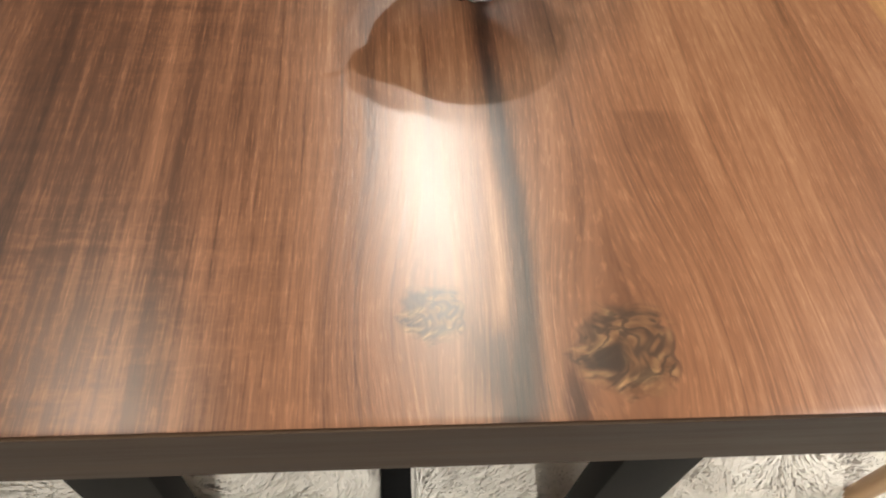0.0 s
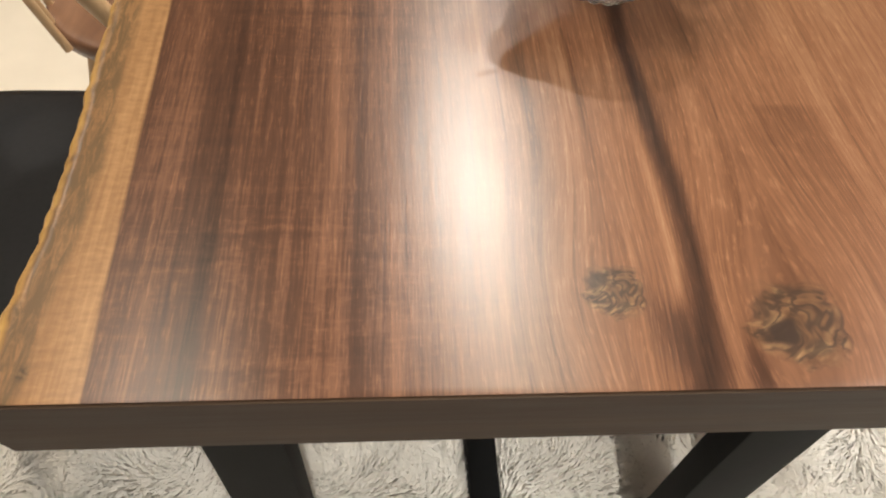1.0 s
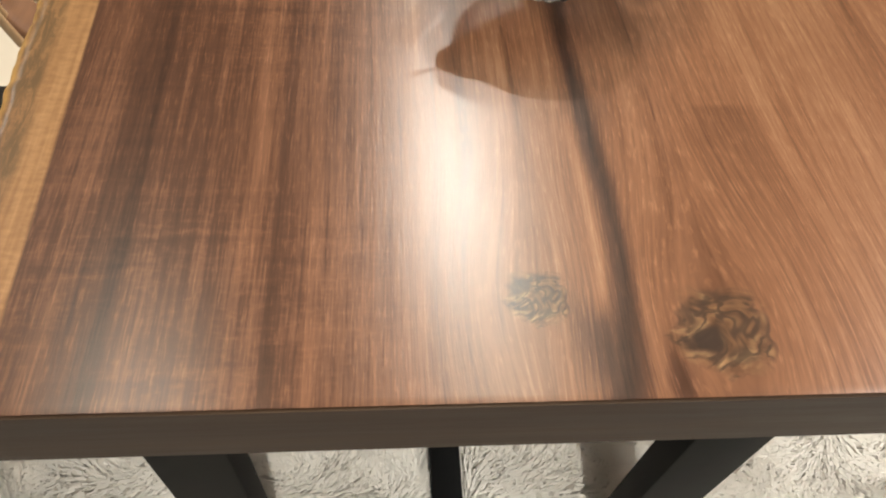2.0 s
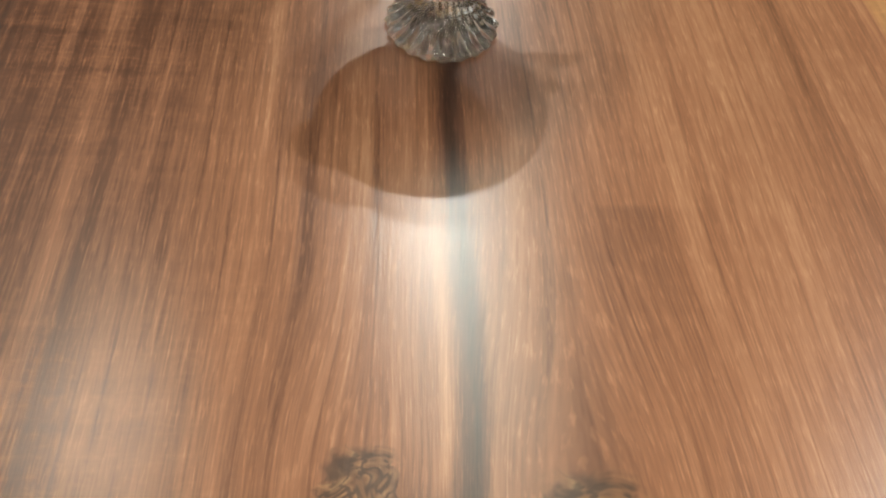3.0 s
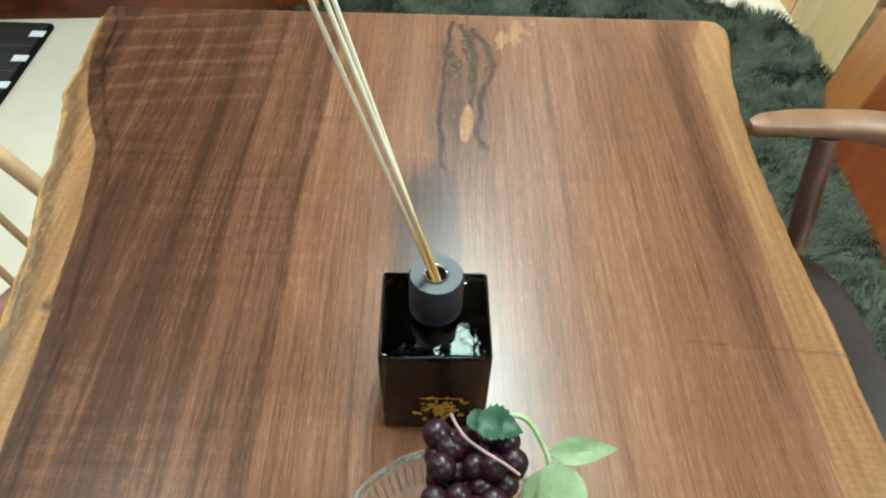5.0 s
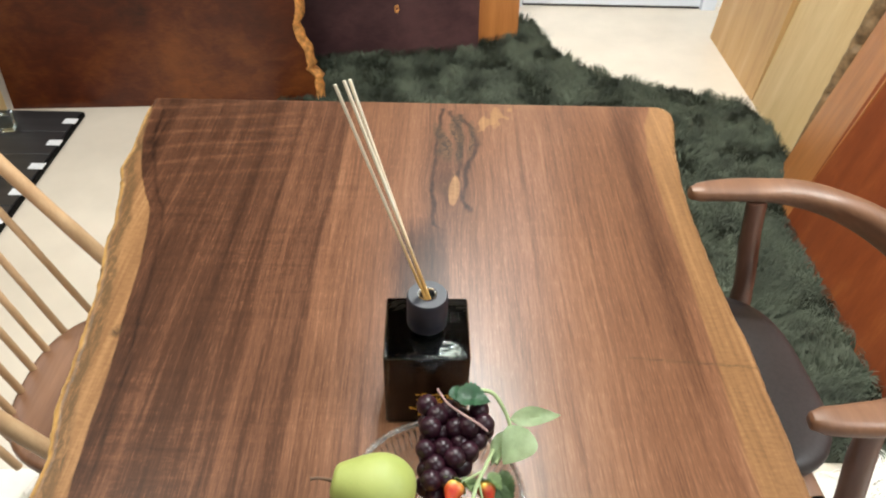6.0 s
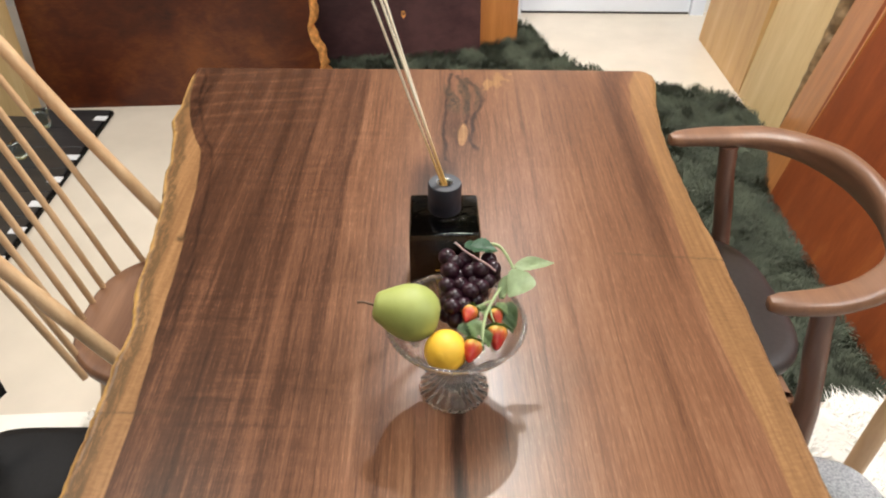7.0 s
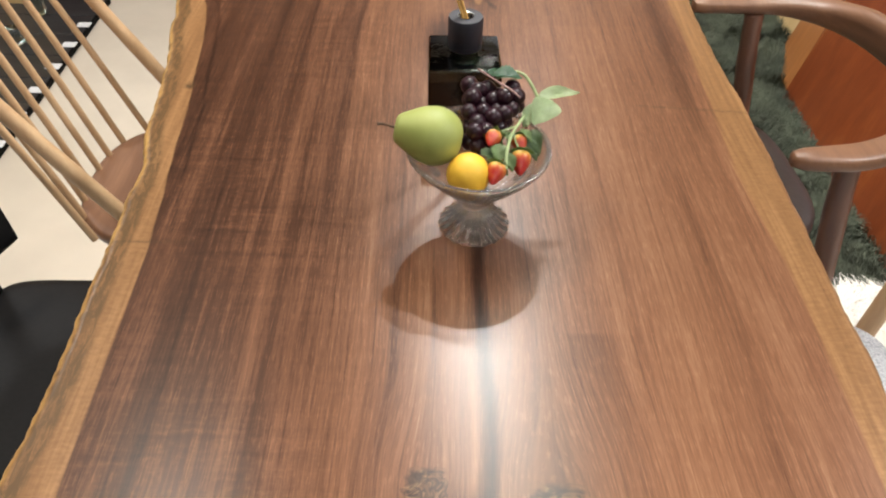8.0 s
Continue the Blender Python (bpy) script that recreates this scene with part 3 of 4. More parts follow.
# ---- the table ----
LEFT = [(0.0, -0.415), (0.07, -0.413), (0.12, -0.409), (0.20, -0.409), (0.27, -0.414), (0.36, -0.415), (0.43, -0.420), (0.50, -0.419), (0.57, -0.436), (0.67, -0.446), (0.76, -0.458), (0.83, -0.474), (0.87, -0.484), (0.90, -0.482), (0.93, -0.490), (1.0, -0.506), (1.05, -0.521), (1.10, -0.520), (1.18, -0.528), (1.24, -0.533), (1.27, -0.530)]
RIGHT = [(0.0, 0.386), (0.10, 0.392), (0.19, 0.395), (0.28, 0.394), (0.42, 0.398), (0.64, 0.401), (0.80, 0.396), (0.92, 0.397), (1.0, 0.402), (1.06, 0.408), (1.15, 0.421), (1.22, 0.437), (1.25, 0.440), (1.262, 0.434), (1.27, 0.420)]
SAP_L = [(0.0, -0.353), (0.086, -0.357), (0.25, -0.361), (0.35, -0.365), (0.44, -0.373), (0.535, -0.384), (0.63, -0.390), (0.73, -0.404), (0.83, -0.415), (0.90, -0.428), (0.937, -0.437), (0.965, -0.452), (1.008, -0.470), (1.06, -0.488), (1.137, -0.509), (1.227, -0.520), (1.27, -0.535)]
SAP_R = [(0.0, 0.338), (0.12, 0.346), (0.33, 0.349), (0.50, 0.340), (0.65, 0.346), (0.80, 0.352), (0.95, 0.355), (1.10, 0.360), (1.20, 0.376), (1.27, 0.400)]
TOP, THICK, LENGTH = 0.75, 0.060, 1.268


def live_edges(y):
    wob = 0.0022 * fbm(y * 30, 3.3) + 0.0012 * fbm(y * 95, 7.1)
    wob2 = 0.0018 * fbm(y * 26, 9.3) + 0.0008 * fbm(y * 80, 1.7)
    return interp(y, LEFT) + wob, interp(y, RIGHT) + wob2


# grain eddies round knots: x, y, radius, push, darkness
KNOTS = [(-0.050, 0.067, 0.019, 0.014, 0.0), (0.060, 0.042, 0.032, 0.030, 0.0), (0.018, 1.00, 0.020, 0.012, 0.2)]
HEART_LINE = [(0.0, -0.006), (0.014, -0.003), (0.048, 0.002), (0.094, 0.007), (0.152, 0.008), (0.219, 0.006), (0.304, 0.002), (0.35, 0.004), (0.5, 0.004)]
SPOTS_DARK = [(-0.482, 0.872, 0.0055, 0.022, 0.95), (-0.463, 0.792, 0.0045, 0.013, 0.9), (-0.498, 0.955, 0.004, 0.016, 0.8), (-0.401, 0.682, 0.0055, 0.008, 0.9), (-0.388, 0.018, 0.003, 0.004, 0.9)]


STREAKS = [
    ([(0.89, 0.012), (0.905, -0.004), (0.952, -0.007), (1.031, -0.007), (1.101, -0.002), (1.18, 0.004), (1.24, 0.009)], 0.0050),
    ([(1.015, 0.028), (1.05, 0.036), (1.10, 0.039), (1.151, 0.042), (1.207, 0.033), (1.231, 0.025)], 0.0060),
    ([(0.94, 0.050), (0.966, 0.041), (1.05, 0.048), (1.10, 0.062), (1.13, 0.069), (1.18, 0.061), (1.219, 0.041)], 0.0070),
]


def grain_at(x, y):
    """Grain coordinates (pushed aside by knots) and zone weights (sapwood, dark tones, knot)."""
    u, v = x + 0.010 * noise.noise((x * 2.5, y * 1.6, 0.5)) + 0.004 * noise.noise((x * 9, y * 4, 2.5)), y
    k = 0.0
    for kx, ky, r, push, dk in KNOTS:
        dx, dy = x - kx, (y - ky) * 0.55
        d2 = dx * dx + dy * dy
        u -= push * dx / r * math.exp(-d2 / (2.2 * r) ** 2)
        d = math.sqrt(dx * dx + (y - ky) ** 2) * (1 + 0.5 * noise.noise((x * 60, y * 60, kx * 50)))
        k = max(k, dk * max(0.0, min(1.0, (1.15 * r - d) / (0.5 * r))))
    for kx, ky, r, ry, dk in SPOTS_DARK:
        d = math.hypot((x - kx) / r, (y - ky) / ry)
        k = max(k, dk * max(0.0, min(1.0, 1.6 - d)))
    # the dark heart line that runs the length of the slab
    hx = interp(y, HEART_LINE) + 0.002 * noise.noise((0.3, y * 9, 4))
    heart = 1.25 * math.exp(-((x - hx) / (0.0065 + 0.006 * math.exp(-(y / 0.05) ** 2))) ** 2) * (1.0 if y < 0.40 else max(0.0, 1 - (y - 0.40) * 4))
    heart = max(heart, 0.95 * math.exp(-(((x + 0.020 - 0.25 * (0.06 - y)) / 0.017) ** 2 + ((y - 0.026) / 0.036) ** 2)), 0.9 * math.exp(-(((x - 0.026) / 0.009) ** 2 + ((y - 0.008) / 0.022) ** 2)))
    pale = 0.8 * math.exp(-((x - hx + 0.015) / 0.0035) ** 2) * max(0.0, min(1.0, (0.26 - y) / 0.1)) * max(0.0, min(1.0, (y - 0.05) / 0.02))
    tone = 0.35 * math.sin(x * 62 + 1.5 * noise.noise((x * 3, y * 1.2, 6.0)) + 0.6) if x < -0.05 else 0.0
    # two soft dark blots beyond the bottle
    dark_blots = 1.1 * math.exp(-(((x + 0.025) / 0.040) ** 4 + ((y - 0.80) / 0.10) ** 4)) + 0.6 * math.exp(-(((x - 0.02) / 0.035) ** 2 + ((y - 1.02) / 0.14) ** 2))
    lw = max(0.0, min(1.0, (-0.05 - x) / 0.26)) * 0.88 + tone * 0.22
    fl = max(0.0, min(1.0, (-0.2 - x) / 0.1)) * max(0.0, min(1.0, (y - 0.94) / 0.12)) * max(0.0, math.sin(y * 140 - x * 24 + 2.2 * noise.noise((x * 6, y * 8, 2.2)))) ** 3
    light = 0.14 * max(0.0, min(1.0, (x - 0.02) / 0.14)) * (1 - 0.5 * max(0.0, min(1.0, (y - 0.5) / 0.4)))
    dark = max(lw, heart, dark_blots) - 0.36 * fl - light * max(0.0, 1 - heart) - pale + 0.48 * math.exp(-((x - interp(y, SAP_R) + 0.040) / 0.035) ** 2) * max(0.0, min(1.0, (y - 0.3) / 0.4))
    # straight-edged shadow right of the bowl, put into the wood tone
    patch = max(0.0, min(1.0, (0.236 - y) / 0.004)) * max(0.0, min(1.0, (y - 0.05) / 0.16)) * max(0.0, min(1.0, (x - 0.082) / 0.012)) * max(0.0, min(1.0, (0.17 - x) / 0.05))
    dark += 0.28 * patch
    # a thin dark growth line just inside the sapwood
    dark += 0.55 * math.exp(-((x - interp(y, SAP_L) - 0.020 - 0.003 * noise.noise((y * 12, 2.0, 0.0))) / 0.0022) ** 2) * max(0.0, min(1.0, (y - 0.25) / 0.3))
    # two wandering dark streaks and a veined patch at the far end
    for line, w0 in STREAKS:
        if line[0][0] - 0.01 < y < line[-1][0] + 0.01:
            sx = interp(y, line) + 0.004 * noise.noise((w0 * 900, y * 34, 1.0))
            wd = w0 * (0.55 + 0.7 * abs(noise.noise((3.1, y * 26, w0 * 700))))
            dark = max(dark, 2.0 * math.exp(-((x - sx) / wd) ** 2) * max(0.0, min(1.0, (y - line[0][0] + 0.01) / 0.02)) * (0.6 + 0.5 * abs(noise.noise((x * 120, y * 60, 7.0)))))
    bx, by = (x - 0.030) / 0.048, (y - 1.15) / 0.085
    burl = max(0.0, 1 - bx * bx - by * by)
    sq = fbm(x * 75 + 1.6 * noise.noise((x * 20, y * 12, 3)), y * 8, 8.8, 3)
    k = max(k, min(1.0, burl * 2.2) * max(0.0, min(1.0, (sq + 0.04) / 0.12)))
    crack = math.exp(-((y - (0.651 - 0.085 * (x - 0.225))) / 0.0014) ** 2) * max(0.0, min(1.0, (x - 0.215) / 0.05)) * 0.8
    crack = max(crack, 0.6 * math.exp(-((y - 0.357 - 0.03 * (x + 0.4)) / 0.0016) ** 2) * max(0.0, min(1.0, (-0.30 - x) / 0.06)))
    k = max(k, crack)
    s = max(0.5 + (interp(y, SAP_L) - x) / 0.03, 0.5 + (x - interp(y, SAP_R)) / 0.06)
    s = max(0.0, min(1.0, s))
    orange = math.exp(-(((x - 0.027 - 0.08 * (y - 0.99)) / 0.012) ** 2 + ((y - 0.992) / 0.055) ** 2)) + math.exp(-(((x - 0.102 - 0.5 * (y - 1.215)) / 0.036) ** 2 + ((y - 1.215) / 0.055) ** 2)) * (0.85 + 0.8 * noise.noise((x * 70, y * 45, 3)))
    return u, v, max(s, min(0.62, orange * 0.85)), dark, k


def dining_table():
    e = empty("dining_table", "live-edge walnut slab dining table on black steel legs", "table")
    ny, nx = 500, 320
    prof = [(0.0, 0.0), (0.35, 0.0008), (0.65, 0.0030), (0.86, 0.0070), (1.0, 0.014), (1.02, 0.030), (0.86, 0.046), (0.55, 0.056), (0.2, THICK)]
    # across: rounded live edge, flat top, rounded live edge
    verts, grain, zone, rim = [], [], [], []
    reach = 0.012
    cols = [("L", p) for p in prof[:0:-1]] + [("T", i / nx) for i in range(nx + 1)] + [("R", p) for p in prof[1:]]
    for j in range(ny + 1):
        y = LENGTH * j / ny
        el, er = live_edges(y)
        for kind, q in cols:
            if kind == "T":
                x, z = el + reach + (er - el - 2 * reach) * q, TOP
            else:
                lump = 0.003 * fbm(y * 22, q[1] * 60, 5 if kind == "L" else 11) * min(1, q[1] / 0.02)
                out = q[0] * reach + lump
                x = el + reach - out if kind == "L" else er - reach + out
                z = TOP - q[1]
            yy = y
            if j == 0 or j == ny:
                z -= 0.0003 if kind == "T" else 0
            verts.append((x, yy, z))
            u, v, s, d, k = grain_at(x, y)
            grain.append((u, v, TOP - z))
            zone.append((s, d, k))
            rim.append(max(0.0, min(x - el, 0.05 + er - x)) if z > TOP - 0.004 else 0.0)
    w = len(cols)
    faces = [(j * w + i, j * w + i + 1, (j + 1) * w + i + 1, (j + 1) * w + i) for j in range(ny) for i in range(w - 1)]
    me = bpy.data.meshes.new("tabletop")
    me.from_pydata(verts, [], faces)
    for name, data in (("grain", grain), ("zone", zone)):
        at = me.attributes.new(name, "FLOAT_VECTOR", "POINT")
        at.data.foreach_set("vector", np.array(data, dtype=np.float32).ravel())
    me.attributes.new("rim", "FLOAT", "POINT").data.foreach_set("value", np.array(rim, dtype=np.float32))
    me.materials.append(M_TOP)
    me.shade_smooth()
    top = new("tabletop", me)
    top.parent = e
    top["label"] = "walnut slab top with pale sapwood live edges and two knots"
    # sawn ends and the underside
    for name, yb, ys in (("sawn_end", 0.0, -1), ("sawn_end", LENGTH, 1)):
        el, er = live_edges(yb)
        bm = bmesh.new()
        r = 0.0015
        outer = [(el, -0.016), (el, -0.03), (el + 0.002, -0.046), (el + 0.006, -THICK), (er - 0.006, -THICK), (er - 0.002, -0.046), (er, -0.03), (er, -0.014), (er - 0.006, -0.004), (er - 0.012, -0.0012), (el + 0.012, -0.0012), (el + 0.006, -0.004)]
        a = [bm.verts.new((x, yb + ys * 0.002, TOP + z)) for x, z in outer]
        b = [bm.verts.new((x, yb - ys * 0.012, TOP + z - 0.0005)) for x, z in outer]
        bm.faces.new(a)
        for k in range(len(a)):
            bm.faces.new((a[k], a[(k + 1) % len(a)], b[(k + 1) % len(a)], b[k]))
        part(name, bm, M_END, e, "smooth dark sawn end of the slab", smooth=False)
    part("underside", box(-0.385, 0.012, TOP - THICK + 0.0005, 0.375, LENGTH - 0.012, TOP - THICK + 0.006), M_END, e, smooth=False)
    for y in (0.10, 1.13):
        for x0, x1 in ((-0.360, -0.285), (0.155, 0.235)):
            part("leg", box(x0, y - 0.02, 0.007, x1, y + 0.02, TOP - THICK - 0.012, 0.003), M_BLACK_STEEL, e, "flat black steel leg")
        part("top_plate", box(-0.372, y - 0.03, TOP - THICK - 0.013, 0.247, y + 0.03, TOP - THICK + 0.0003, 0.001), M_BLACK_STEEL, e)
    part("floor_bar", box(-0.074, 0.02, 0.007, -0.030, 1.21, 0.062, 0.003), M_BLACK_STEEL, e, "low black steel bar between the legs")
    return e


dining_table()


# ---- glass fruit bowl ----
BX, BY, BR = 0.0, 0.396, 0.0785


def fruit_bowl():
    e = empty("fruit_bowl", "clear pressed-glass footed fruit bowl with a fluted foot and beaded rim", "bowl", at=(BX, BY, TOP + 0.0006))
    foot = [(0.0, 0.004), (0.020, 0.003), (0.032, 0.0015), (0.0392, 0.0), (0.0405, 0.0022), (0.0385, 0.0052), (0.0310, 0.0105), (0.0235, 0.0170), (0.0175, 0.0245), (0.0140, 0.0310), (0.0128, 0.036), (0.0138, 0.041), (0.018, 0.046), (0.0, 0.0468)]

    def flute(a, i):
        r = math.cos(a * 20)
        amp = 0.0 if i < 2 or i > 11 else (0.030 if i in (3, 4, 5) else 0.040)
        return 1 + amp * r, (0.0012 * r if 4 <= i <= 9 else 0.0)

    part("foot", lathe(foot, 160, flute), M_FOOT, e, "fluted spreading glass foot", angle=60)
    outer = [(0.0, 0.0472), (0.010, 0.0474), (0.019, 0.0490), (0.031, 0.0560), (0.044, 0.0665), (0.056, 0.0785), (0.0660, 0.0910), (0.0672, 0.0926), (0.0745, 0.1032), (0.0758, 0.1050), (0.0785, 0.1085), (0.0785, 0.1105), (0.0755, 0.1105)]
    inner = [(0.0720, 0.1040), (0.0640, 0.0925), (0.0535, 0.0800), (0.0415, 0.0685), (0.0290, 0.0590), (0.0180, 0.0530), (0.009, 0.0515), (0.0, 0.051)]

    def ribs(a, i):
        c = math.cos(a * 72)
        if i in (7, 8):
            return 1 + 0.024 * c, 0.0
        return 1.0, 0.0

    outer, inner = ([(r * (1 - 0.042 * min(1, r / 0.05)), z) for r, z in q] for q in (outer, inner))
    part("bowl", lathe(outer + inner, 432, ribs), M_FROST, e, "ribbed clear glass bowl", angle=60)

    def beads(a, i):
        c = 0.5 + 0.5 * math.cos(a * 72)
        return 1 + (0.016 if i in (2, 3) else 0.006) * c, 0.0013 * c if i in (3, 4, 5) else 0.0

    ring = [(0.0752, 0.1100), (0.0765, 0.1082), (0.0790, 0.1080), (0.0802, 0.1098), (0.0795, 0.1118), (0.0775, 0.1124), (0.0757, 0.1115), (0.0752, 0.1100)]
    ring = [(r * 0.958, z) for r, z in ring]
    part("rim", lathe(ring, 432, beads), M_GLASS, e, "sparkling beaded glass rim", angle=70)
    for k in range(8):
        a = 2 * math.pi * k / 8 + 0.72
        r, z, tilt = 0.0472, 0.0772, 46
        flower = part("rosette", lathe([(0.0, 0.0016), (0.0014, 0.0013), (0.0022, 0.0002), (0.0034, 0.0016), (0.0046, 0.0003), (0.0072, 0.0020), (0.0088, 0.0010), (0.0096, -0.0004), (0.0070, -0.0012), (0.0, -0.0012)], 108, lambda q, i: (1 + (0.08 * math.cos(q * 18) if 5 <= i <= 7 else 0.0), 0.0007 * math.cos(q * 18) if i in (4, 5) else 0.0)), M_GLASS, e, "pressed glass daisy pattern", angle=70)
        flower.matrix_basis = Matrix.Translation((r * math.cos(a), r * math.sin(a), z)) @ pose(0, 0, 0, 0, 0, math.degrees(a)) @ pose(0, 0, 0, 0, -tilt, 0)
    return e


fruit_bowl()


def ball(r, squash=(1, 1, 1), seg=24, rings=14):
    bm = bmesh.new()
    bmesh.ops.create_uvsphere(bm, u_segments=seg, v_segments=rings, radius=r)
    for v in bm.verts:
        v.co = Vector((v.co.x * squash[0], v.co.y * squash[1], v.co.z * squash[2]))
    return bm


def lemon():
    r = 0.0225
    prof = [(0.0, -1.12), (0.10, -1.10), (0.22, -1.03), (0.45, -0.92), (0.72, -0.70), (0.92, -0.40), (1.0, 0.0), (0.93, 0.40), (0.73, 0.72), (0.45, 0.93), (0.22, 1.02), (0.12, 1.05), (0.0, 1.06)]
    sm = smooth_path([(a * r, 0, b * r) for a, b in prof], 3)
    ob = finish("lemon", lathe([(max(0.0, p.x), p.z) for p in sm][:-1] + [(0.0, 1.06 * r)], 32), M_LEMON)
    ob.matrix_world = pose(-0.0115, 0.3555, 0.8560, 62, 0, -20)
    return tagged(ob, "ripe yellow lemon lying in the glass bowl", "lemon")


lemon()


def pear():
    prof = [(0.0, -1.0), (0.12, -0.985), (0.35, -0.97), (0.66, -0.82), (0.90, -0.50), (1.0, -0.10), (0.95, 0.28), (0.83, 0.60), (0.69, 0.86), (0.57, 1.07), (0.49, 1.20), (0.37, 1.285), (0.18, 1.30), (0.0, 1.27)]
    r = 0.0308
    e = empty("pear", "smooth light green pear resting on the rim of the glass bowl", "pear")
    sm = smooth_path([(a * r, 0, b * r) for a, b in prof], 4)
    body = part("flesh", lathe([(max(0.0, p.x), p.z) for p in sm], 40), M_PEAR, e)
    part("stem", tube(smooth_path([(0, 0, 1.26 * r), (0.0005, 0.001, 1.45 * r), (0.002, 0.003, 1.68 * r), (0.004, 0.003, 1.88 * r)], 4), [0.0016] * 4 + [0.0013] * 4 + [0.0014] * 4 + [0.0022], 8), M_STALK, e, "thin brown pear stem")
    axis = (Vector((-0.088, 0.394, 0.886)) - Vector((-0.044, 0.389, 0.879))).normalized()
    e.matrix_world = Matrix.Translation((-0.0485, 0.389, 0.8795)) @ axis.to_track_quat("Z", "Y").to_matrix().to_4x4()
    return e


pear()


def leaf_mesh(length, width, fold=0.25, bend=0.25, jag=0.0, n=16):
    """A pointed leaf along +y with a folded midrib and real thickness."""
    bm = bmesh.new()
    rows = []
    for i in range(n + 1):
        t = i / n
        w = width * 0.5 * (math.sin(math.pi * min(1, t ** 0.75)) ** 0.9 if 0 < t < 1 else 0.02)
        if jag and 0.1 < t < 0.95:
            w *= 1 + jag * math.cos(i * math.pi)
        y, z = t * length, -bend * length * t * t
        rows.append([bm.verts.new((sx * w, y, z + fold * abs(sx) * w + 0.0008 * math.sin(9 * t + 3 * sx))) for sx in (-1, -0.5, 0, 0.5, 1)])
    for a, b in zip(rows, rows[1:]):
        for k in range(4):
            bm.faces.new((a[k], a[k + 1], b[k + 1], b[k]))
    geo = bmesh.ops.solidify(bm, geom=bm.faces[:], thickness=0.0005)
    return bm


def grapes():
    e = empty("grape_bunch", "bunch of dark purple grapes with green leaves on a curling vine", "grapes")
    rng = random.Random(4)
    top, low = Vector((0.018, 0.460, 0.8890)), Vector((-0.006, 0.400, 0.876))
    spots = []
    tries = 0
    while len(spots) < 36 and tries < 12000:
        tries += 1
        t = rng.random()
        w = 0.012 + 0.016 * (1 - t)
        c = top.lerp(low, t)
        p = c + Vector((rng.uniform(-w, w), rng.uniform(-0.010, 0.010), rng.uniform(-0.016, 0.006)))
        if all((p - q).length > 0.0130 for q in spots) and (p - Vector((-0.0445, 0.389, 0.8785))).length > 0.0395 and (p - Vector((-0.0115, 0.3555, 0.856))).length > 0.030:
            spots.append(p)
    base = ball(0.0094, (1, 1, 1.05), 24, 14)
    first = part("grape", base, M_GRAPE, e)
    first.location = spots[0]
    for p in spots[1:]:
        o = new("grape", first.data)
        o.parent, o.location = e, p
        o.rotation_euler = (rng.random() * 3, rng.random() * 3, 0)
        s = rng.uniform(0.92, 1.08)
        o.scale = (s, s, s)
    part("twig", tube(smooth_path([(0.000, 0.473, 0.908), (0.004, 0.462, 0.912), (0.010, 0.453, 0.912), (0.022, 0.446, 0.908), (0.034, 0.441, 0.903), (0.044, 0.437, 0.896)], 5), 0.0011, 8), M_TWIG, e, "thin mauve grape stalk")
    part("vine", tube(smooth_path([(0.020, 0.466, 0.902), (0.036, 0.474, 0.905), (0.050, 0.474, 0.902), (0.060, 0.464, 0.893), (0.066, 0.450, 0.884), (0.062, 0.436, 0.876), (0.052, 0.42, 0.872)], 6), 0.0018, 8), M_VINE, e, "curling pale green vine")

    def leaf(mat, at, to, length, width, roll, label, jag=0.0, bend=0.2):
        ob = part("leaf", leaf_mesh(length, width, 0.3, bend, jag), mat, e, label)
        d = (Vector(to) - Vector(at)).normalized()
        ob.matrix_basis = Matrix.Translation(at) @ d.to_track_quat("Y", "Z").to_matrix().to_4x4() @ pose(0, 0, 0, 0, roll, 0)
        return ob

    leaf(M_LEAF, (0.066, 0.456, 0.887), (0.111, 0.459, 0.892), 0.046, 0.019, 12, "pale green pointed leaf", 0, 0.05)
    leaf(M_LEAF, (0.082, 0.446, 0.886), (0.058, 0.414, 0.884), 0.038, 0.033, -12, "broad pale green leaf", 0, 0.22)
    leaf(M_LEAF, (0.062, 0.446, 0.884), (0.046, 0.418, 0.874), 0.032, 0.015, 10, "pale green pointed leaf")
    leaf(M_LEAF_DEEP, (0.016, 0.470, 0.905), (0.042, 0.464, 0.907), 0.032, 0.026, 0, "dark green lobed leaf", 0.09, 0.1)
    leaf(M_LEAF_DEEP, (0.010, 0.466, 0.907), (0.030, 0.474, 0.902), 0.024, 0.017, 0, "dark green lobed leaf", 0.09, 0.1)
    return e


grapes()


def strawberry(at, tip, size, name_label):
    e = empty("strawberry", name_label, "strawberry", "strawberries in the bowl")
    prof = [(0.0, -1.30), (0.20, -1.15), (0.48, -0.72), (0.74, -0.2), (0.84, 0.2), (0.76, 0.5), (0.5, 0.68), (0.2, 0.72), (0.0, 0.71)]
    sm = smooth_path([(a * size, 0, b * size) for a, b in prof], 3)
    part("flesh", lathe([(max(0.0, p.x), p.z) for p in sm], 24), M_STRAW, e)
    for k in range(6):
        o = part("sepal", leaf_mesh(size * 1.25, size * 0.75, 0.2, 0.35, 0.2, 10), M_SEPAL, e)
        o.matrix_basis = Matrix.Translation((0, 0, 0.72 * size)) @ pose(0, 0, 0, 0, 0, 60 * k + 12) @ pose(0, 0, 0, 8, 0, 0)
    d = (Vector(at) - Vector(tip)).normalized()
    e.matrix_world = Matrix.Translation(at) @ d.to_track_quat("Z", "Y").to_matrix().to_4x4()
    return e


